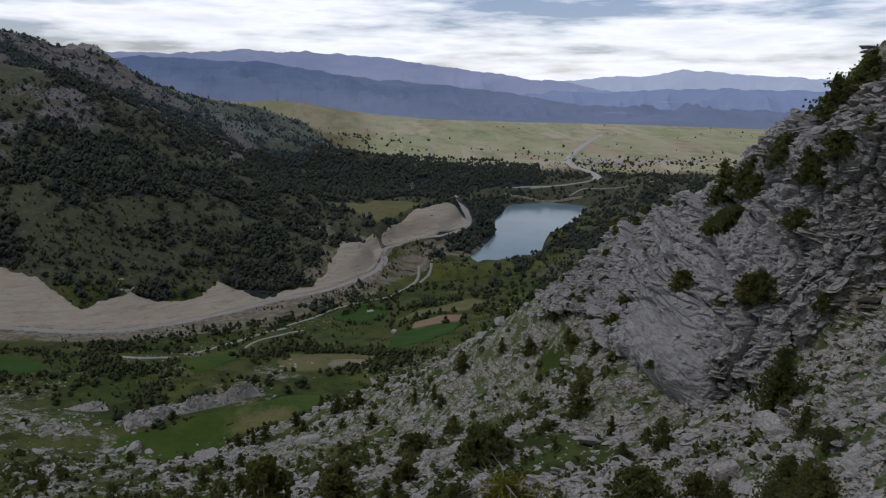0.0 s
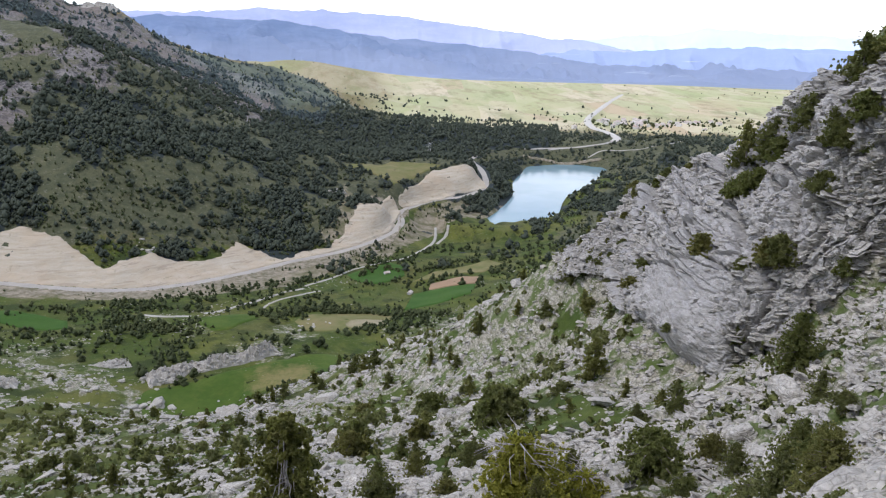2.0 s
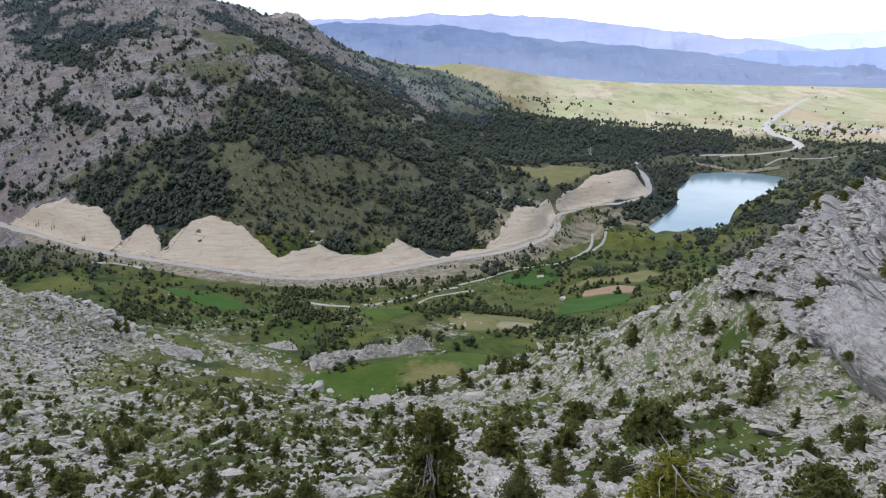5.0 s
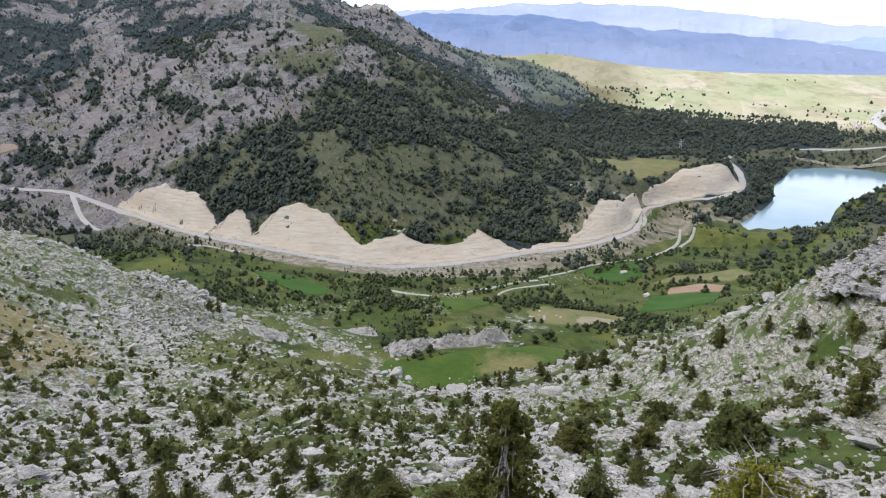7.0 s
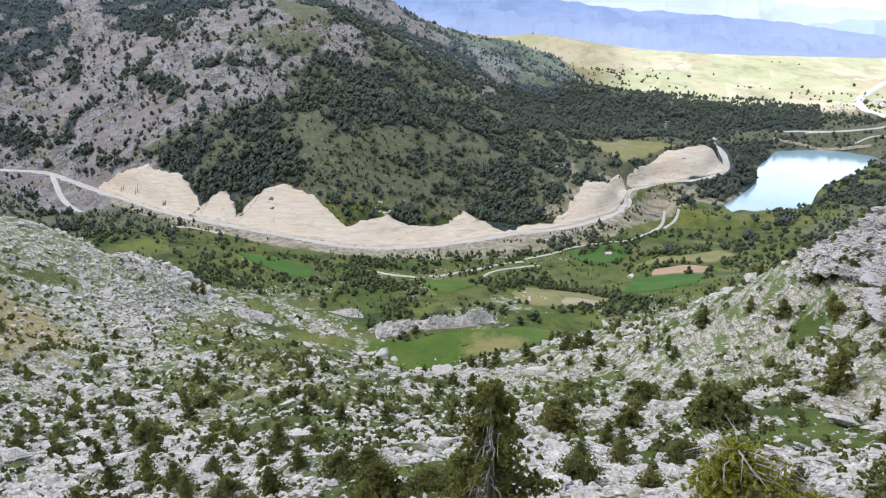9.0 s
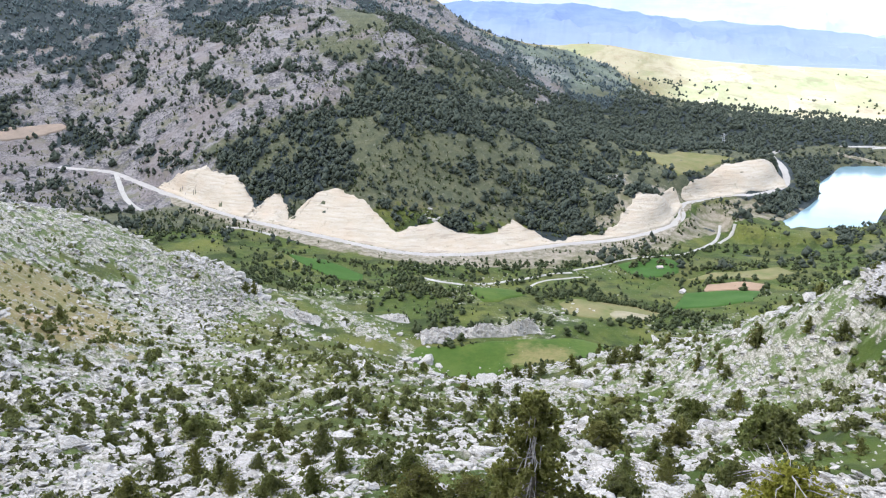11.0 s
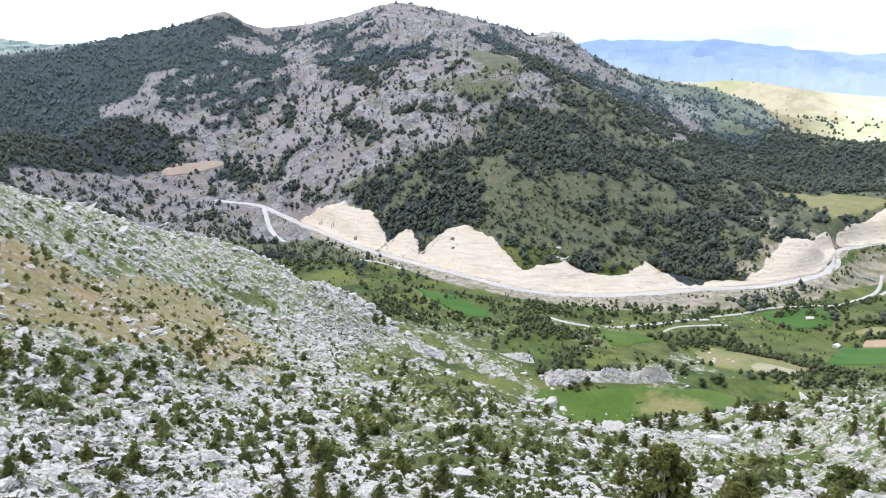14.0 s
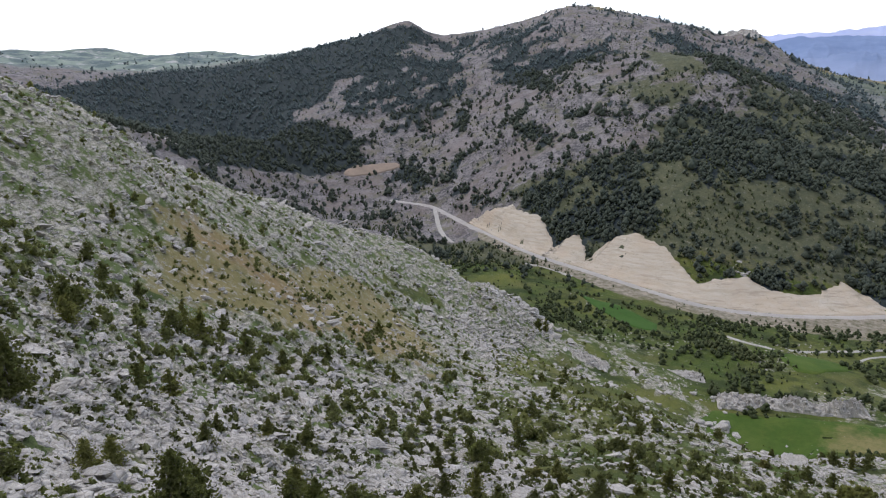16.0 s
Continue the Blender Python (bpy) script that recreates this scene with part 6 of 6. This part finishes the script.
    seams = -0.20 * smooth(ridged(s * 0.35 - 0.25 * h, h + 0.6 * s, 2.2, 2, 131), 0.80, 0.95) * massive * smooth(fbm(s, h, 4, 3, 133), -0.2, 0.3)
    crack = -1.8 * cleft * (1 - 0.6 * massive) + seams
    rough = 0.34 * fbm(s, h, 1.2, 5, 141, 0.62) + 0.13 * ridged(s + 0.4 * h, h * 0.45, 0.9, 3, 145) + 0.22 * massive * fbm(s * 1.3, h * 0.5, 3.0, 4, 143, 0.6)
    ends = np.clip((-13.6 - turn) / 3.0, 0, 1)[None]
    out = (1.6 + fold + beds + crack + rough) * ends * (1 - smooth(v, 0.95, 1.0)) * (1 - 0.88 * (1 - smooth(v, 0.0, 0.17)) * np.exp(-((turn[None] + 25.0) / 3.2) ** 4)) * (1 - 0.55 * smooth(-turn, 29, 32.5)[None] * (1 - smooth(v, 0.35, 0.7))) + 0.6 * rough
    bare = np.stack([x, y, z], -1)
    normal = np.cross(np.gradient(bare, axis=1), np.gradient(bare, axis=0))
    normal /= np.linalg.norm(normal, axis=-1, keepdims=True)
    normal *= np.sign((normal * -bare).sum(-1, keepdims=True))
    p = bare + normal * out[..., None]
    p[..., 2] -= 1.2 * smooth(v, 0.97, 1.0)
    ob = new("rock_cliff", mesh_of("rock_cliff", p.reshape(-1, 3), sheet(250, len(turn)), MAT_CLIFF, False))
    tagged(ob, "fissured grey limestone cliff with layered beds", "cliff", kind="structure")
    return turn, p


CLIFF_TURN, CLIFF_FACE = cliff()


def cliff_blocks():
    """Loose blocks and broken ledges standing out of the face."""
    rng = np.random.default_rng(61)
    n = 15000
    i, j = rng.integers(6, CLIFF_FACE.shape[0] - 4, n), rng.integers(4, CLIFF_FACE.shape[1] - 4, n)
    t, u = CLIFF_TURN[j], i / CLIFF_FACE.shape[0]
    keep = (rng.uniform(size=n) < 0.22 + 0.12 * smooth(-t, 28.5, 31) + 0.6 * smooth(u, 0.6, 0.9) + 0.9 * smooth(t, -24.5, -21)) & (rng.uniform(size=n) > 0.93 * np.exp(-((t + 26.2) / 3.0) ** 4 - ((u - 0.2) / 0.32) ** 4))
    p = CLIFF_FACE[i, j][keep]
    size = rng.uniform(0.22, 0.6, len(p)) * np.exp(rng.normal(size=len(p)) * 0.35)
    vs, fs, k = [], [], 0
    pick = rng.integers(len(_good), size=len(p))
    for s, (sv, sf) in enumerate(_good):
        q = np.where(pick == s)[0]
        m = turned(rng, len(q)) * size[q, None, None]
        v = np.einsum("nij,kj->nki", m, sv * (1.2, 1.0, 0.7)) + p[q][:, None] + [0, 0, -0.1]
        vs.append(v.reshape(-1, 3))
        fs.append((sf[None] + (np.arange(len(q)) * len(sv))[:, None, None]).reshape(-1, 3) + k)
        k += len(q) * len(sv)
    tagged(new("cliff_blocks", mesh_of("cliff_blocks", np.concatenate(vs), np.concatenate(fs), MAT_CLIFF_BLOCK, False)), "broken limestone ledges and blocks on the cliff face", "rocks", kind="stuff")


cliff_blocks()


def on_cliff(turn, z):
    col = CLIFF_FACE[:, int(np.argmin(np.abs(CLIFF_TURN - turn)))]
    return col[int(np.argmin(np.abs(col[:, 2] - z)))]


for _turn, _z, _h, _kind in ((-27.9, -15.5, 4.0, 1), (-28.4, -14.5, 5.0, 1), (-28.8, -13.0, 4.5, 1), (-29.4, -13.5, 5.0, 1), (-30.0, -11.5, 4.4, 1), (-30.4, -12.5, 3.0, 0), (-32.0, -9.0, 5.0, 1), (-32.5, -8.5, 4.0, 1),
                             (-33.0, -8.0, 4.0, 1), (-31.4, -22.0, 3.0, 0), (-30.9, -22.3, 2.8, 0), (-30.3, -22.6, 2.4, 0), (-26.7, -24.0, 2.6, 0), (-27.5, -18.5, 2.4, 0), (-28.2, -17.5, 2.8, 0), (-28.9, -16.5, 2.6, 0),
                             (-34.5, -3.5, 4.0, 1), (-35.2, -2.0, 4.4, 1), (-35.8, -1.0, 4.0, 1), (-36.5, 0.0, 4.2, 1), (-37.5, 1.0, 4.0, 1), (-24.0, -20.0, 1.8, 0), (-21.5, -24.0, 2.0, 0), (-18.6, -34.5, 2.4, 1), (-17.2, -36.0, 2.2, 1),
                             (-33.8, -14.0, 2.2, 0), (-26.0, -31.0, 0.9, 0), (-22.6, -19.0, 1.6, 0), (-20.3, -26.0, 2.0, 0), (-35.0, -9.0, 2.6, 0), (-36.4, -6.0, 2.6, 0)):
    _p = on_cliff(_turn, _z)
    if _kind:
        pine_at(_p[0], _p[1], _h, _p[2])
    else:
        shrub_at(_p[0], _p[1], _h, _p[2])


_more = np.random.default_rng(71)
for _ in range(46):
    _turn = _more.uniform(-23, -14.5) if _more.uniform() < 0.7 else _more.uniform(-42, -29)
    _col = CLIFF_FACE[:, int(np.argmin(np.abs(CLIFF_TURN - _turn)))]
    _p = _col[_more.integers(10, 235)]
    if _more.uniform() < 0.4:
        pine_at(_p[0], _p[1], _more.uniform(1.6, 3.4), _p[2] - 0.3)
    else:
        shrub_at(_p[0], _p[1], _more.uniform(0.8, 1.9), _p[2] - 0.2, _more.uniform(0.9, 1.4))


def pylon(x, y, tall):
    """A lattice mast with three pairs of arms."""
    steel = plain_noise("galvanised_steel", (0.60, 0.60, 0.58), (0.50, 0.50, 0.49), 0.5)
    root = new("pylon")
    root.location = (x, y, float(ground_at(x, y)))
    corner = [(a, b) for a, b in ((1, 1), (-1, 1), (-1, -1), (1, -1))]
    for a, b in corner:
        part("leg", mesh_of("leg", *limb([(2.6 * a, 2.6 * b, -0.5), (1.1 * a, 1.1 * b, tall * 0.6), (0.5 * a, 0.5 * b, tall)], (0.22, 0.18, 0.12), 4), steel), root)
    for k in range(8):
        lo, hi = tall * k / 8, tall * (k + 1) / 8
        w0, w1 = (2.6 - 2.1 * lo / tall), (2.6 - 2.1 * hi / tall)
        for (a, b), (c, d) in zip(corner, corner[1:] + corner[:1]):
            part("brace", mesh_of("brace", *limb([(w0 * a, w0 * b, lo), (w1 * c, w1 * d, hi)], (0.09, 0.09), 4), steel), root)
    for z in (0.72, 0.84, 0.96):
        for side in (-1, 1):
            part("arm", mesh_of("arm", *limb([(0, 0, tall * z), (side * 4.2, 0, tall * z + 0.2)], (0.22, 0.08), 4), steel), root)
    tagged(root, "grey lattice power pylon standing in the pine forest", "pylon")


pylon(46, 985, 21)


# ---- the village on the plain ----
def house_meshes(length, width, tall):
    l, w = length / 2, width / 2
    wall = np.array([(-l, -w, -1), (l, -w, -1), (l, w, -1), (-l, w, -1), (-l, -w, tall), (l, -w, tall), (l, w, tall), (-l, w, tall)])
    wf = np.array([(0, 1, 5, 4), (1, 2, 6, 5), (2, 3, 7, 6), (3, 0, 4, 7)])
    e, t = 0.5, tall + 0.32 * width
    roof = np.array([(-l - e, -w - e, tall - 0.2), (l + e, -w - e, tall - 0.2), (l + e, 0, t), (-l - e, 0, t), (-l - e, w + e, tall - 0.2), (l + e, w + e, tall - 0.2),
                     (-l - e, -w - e, tall - 0.5), (l + e, -w - e, tall - 0.5), (l + e, w + e, tall - 0.5), (-l - e, w + e, tall - 0.5)])
    rf = np.array([(0, 1, 2, 3), (3, 2, 5, 4), (6, 7, 1, 0), (8, 9, 4, 5), (9, 6, 0, 4), (7, 8, 5, 1), (4, 0, 3, 3), (1, 5, 2, 2)])[:6]
    gable = np.array([(-l, -w, tall), (-l, w, tall), (-l, 0, t - 0.3), (l, -w, tall), (l, w, tall), (l, 0, t - 0.3)])
    wall = np.r_[wall, gable]
    wf = np.r_[wf, [(8, 10, 9, 7), (11, 12, 13, 5)]]
    return mesh_of("wall", wall, wf, MAT_WALL, False), mesh_of("roof", roof, rf, MAT_ROOF, False)


for _hx, _hy, _turn in ((-10, 567, 25), (9, 512, 70)):
    _root = new("hut")
    _root.matrix_world = pose(_hx, _hy, float(ground_at(_hx, _hy)), 0, 0, _turn)
    _w, _r = house_meshes(4.5, 3, 1.7)
    part("wall", _w, _root)
    part("roof", _r, _root)
    tagged(_root, "small pale stone hut standing in the green fields", "hut", "huts in the fields")

_rng = np.random.default_rng(21)
HOUSES = [house_meshes(11, 8, 4.5), house_meshes(9, 8, 6), house_meshes(15, 9, 4), house_meshes(8, 7, 3.5)]
for _k in range(58):
    _hx, _hy = 590 + _rng.normal() * 65, 1640 + _rng.normal() * 75
    if _k > 46:
        _hx, _hy = 720 + _rng.normal() * 90, 1600 + _rng.normal() * 60
    _root = new("house")
    _root.matrix_world = pose(_hx, _hy, float(ground_at(_hx, _hy)), 0, 0, _rng.uniform(0, 180))
    _w, _r = HOUSES[_rng.integers(4)]
    part("wall", _w, _root)
    part("roof", _r, _root)
    tagged(_root, "whitewashed village house with a pale tiled roof", "house", "village houses")
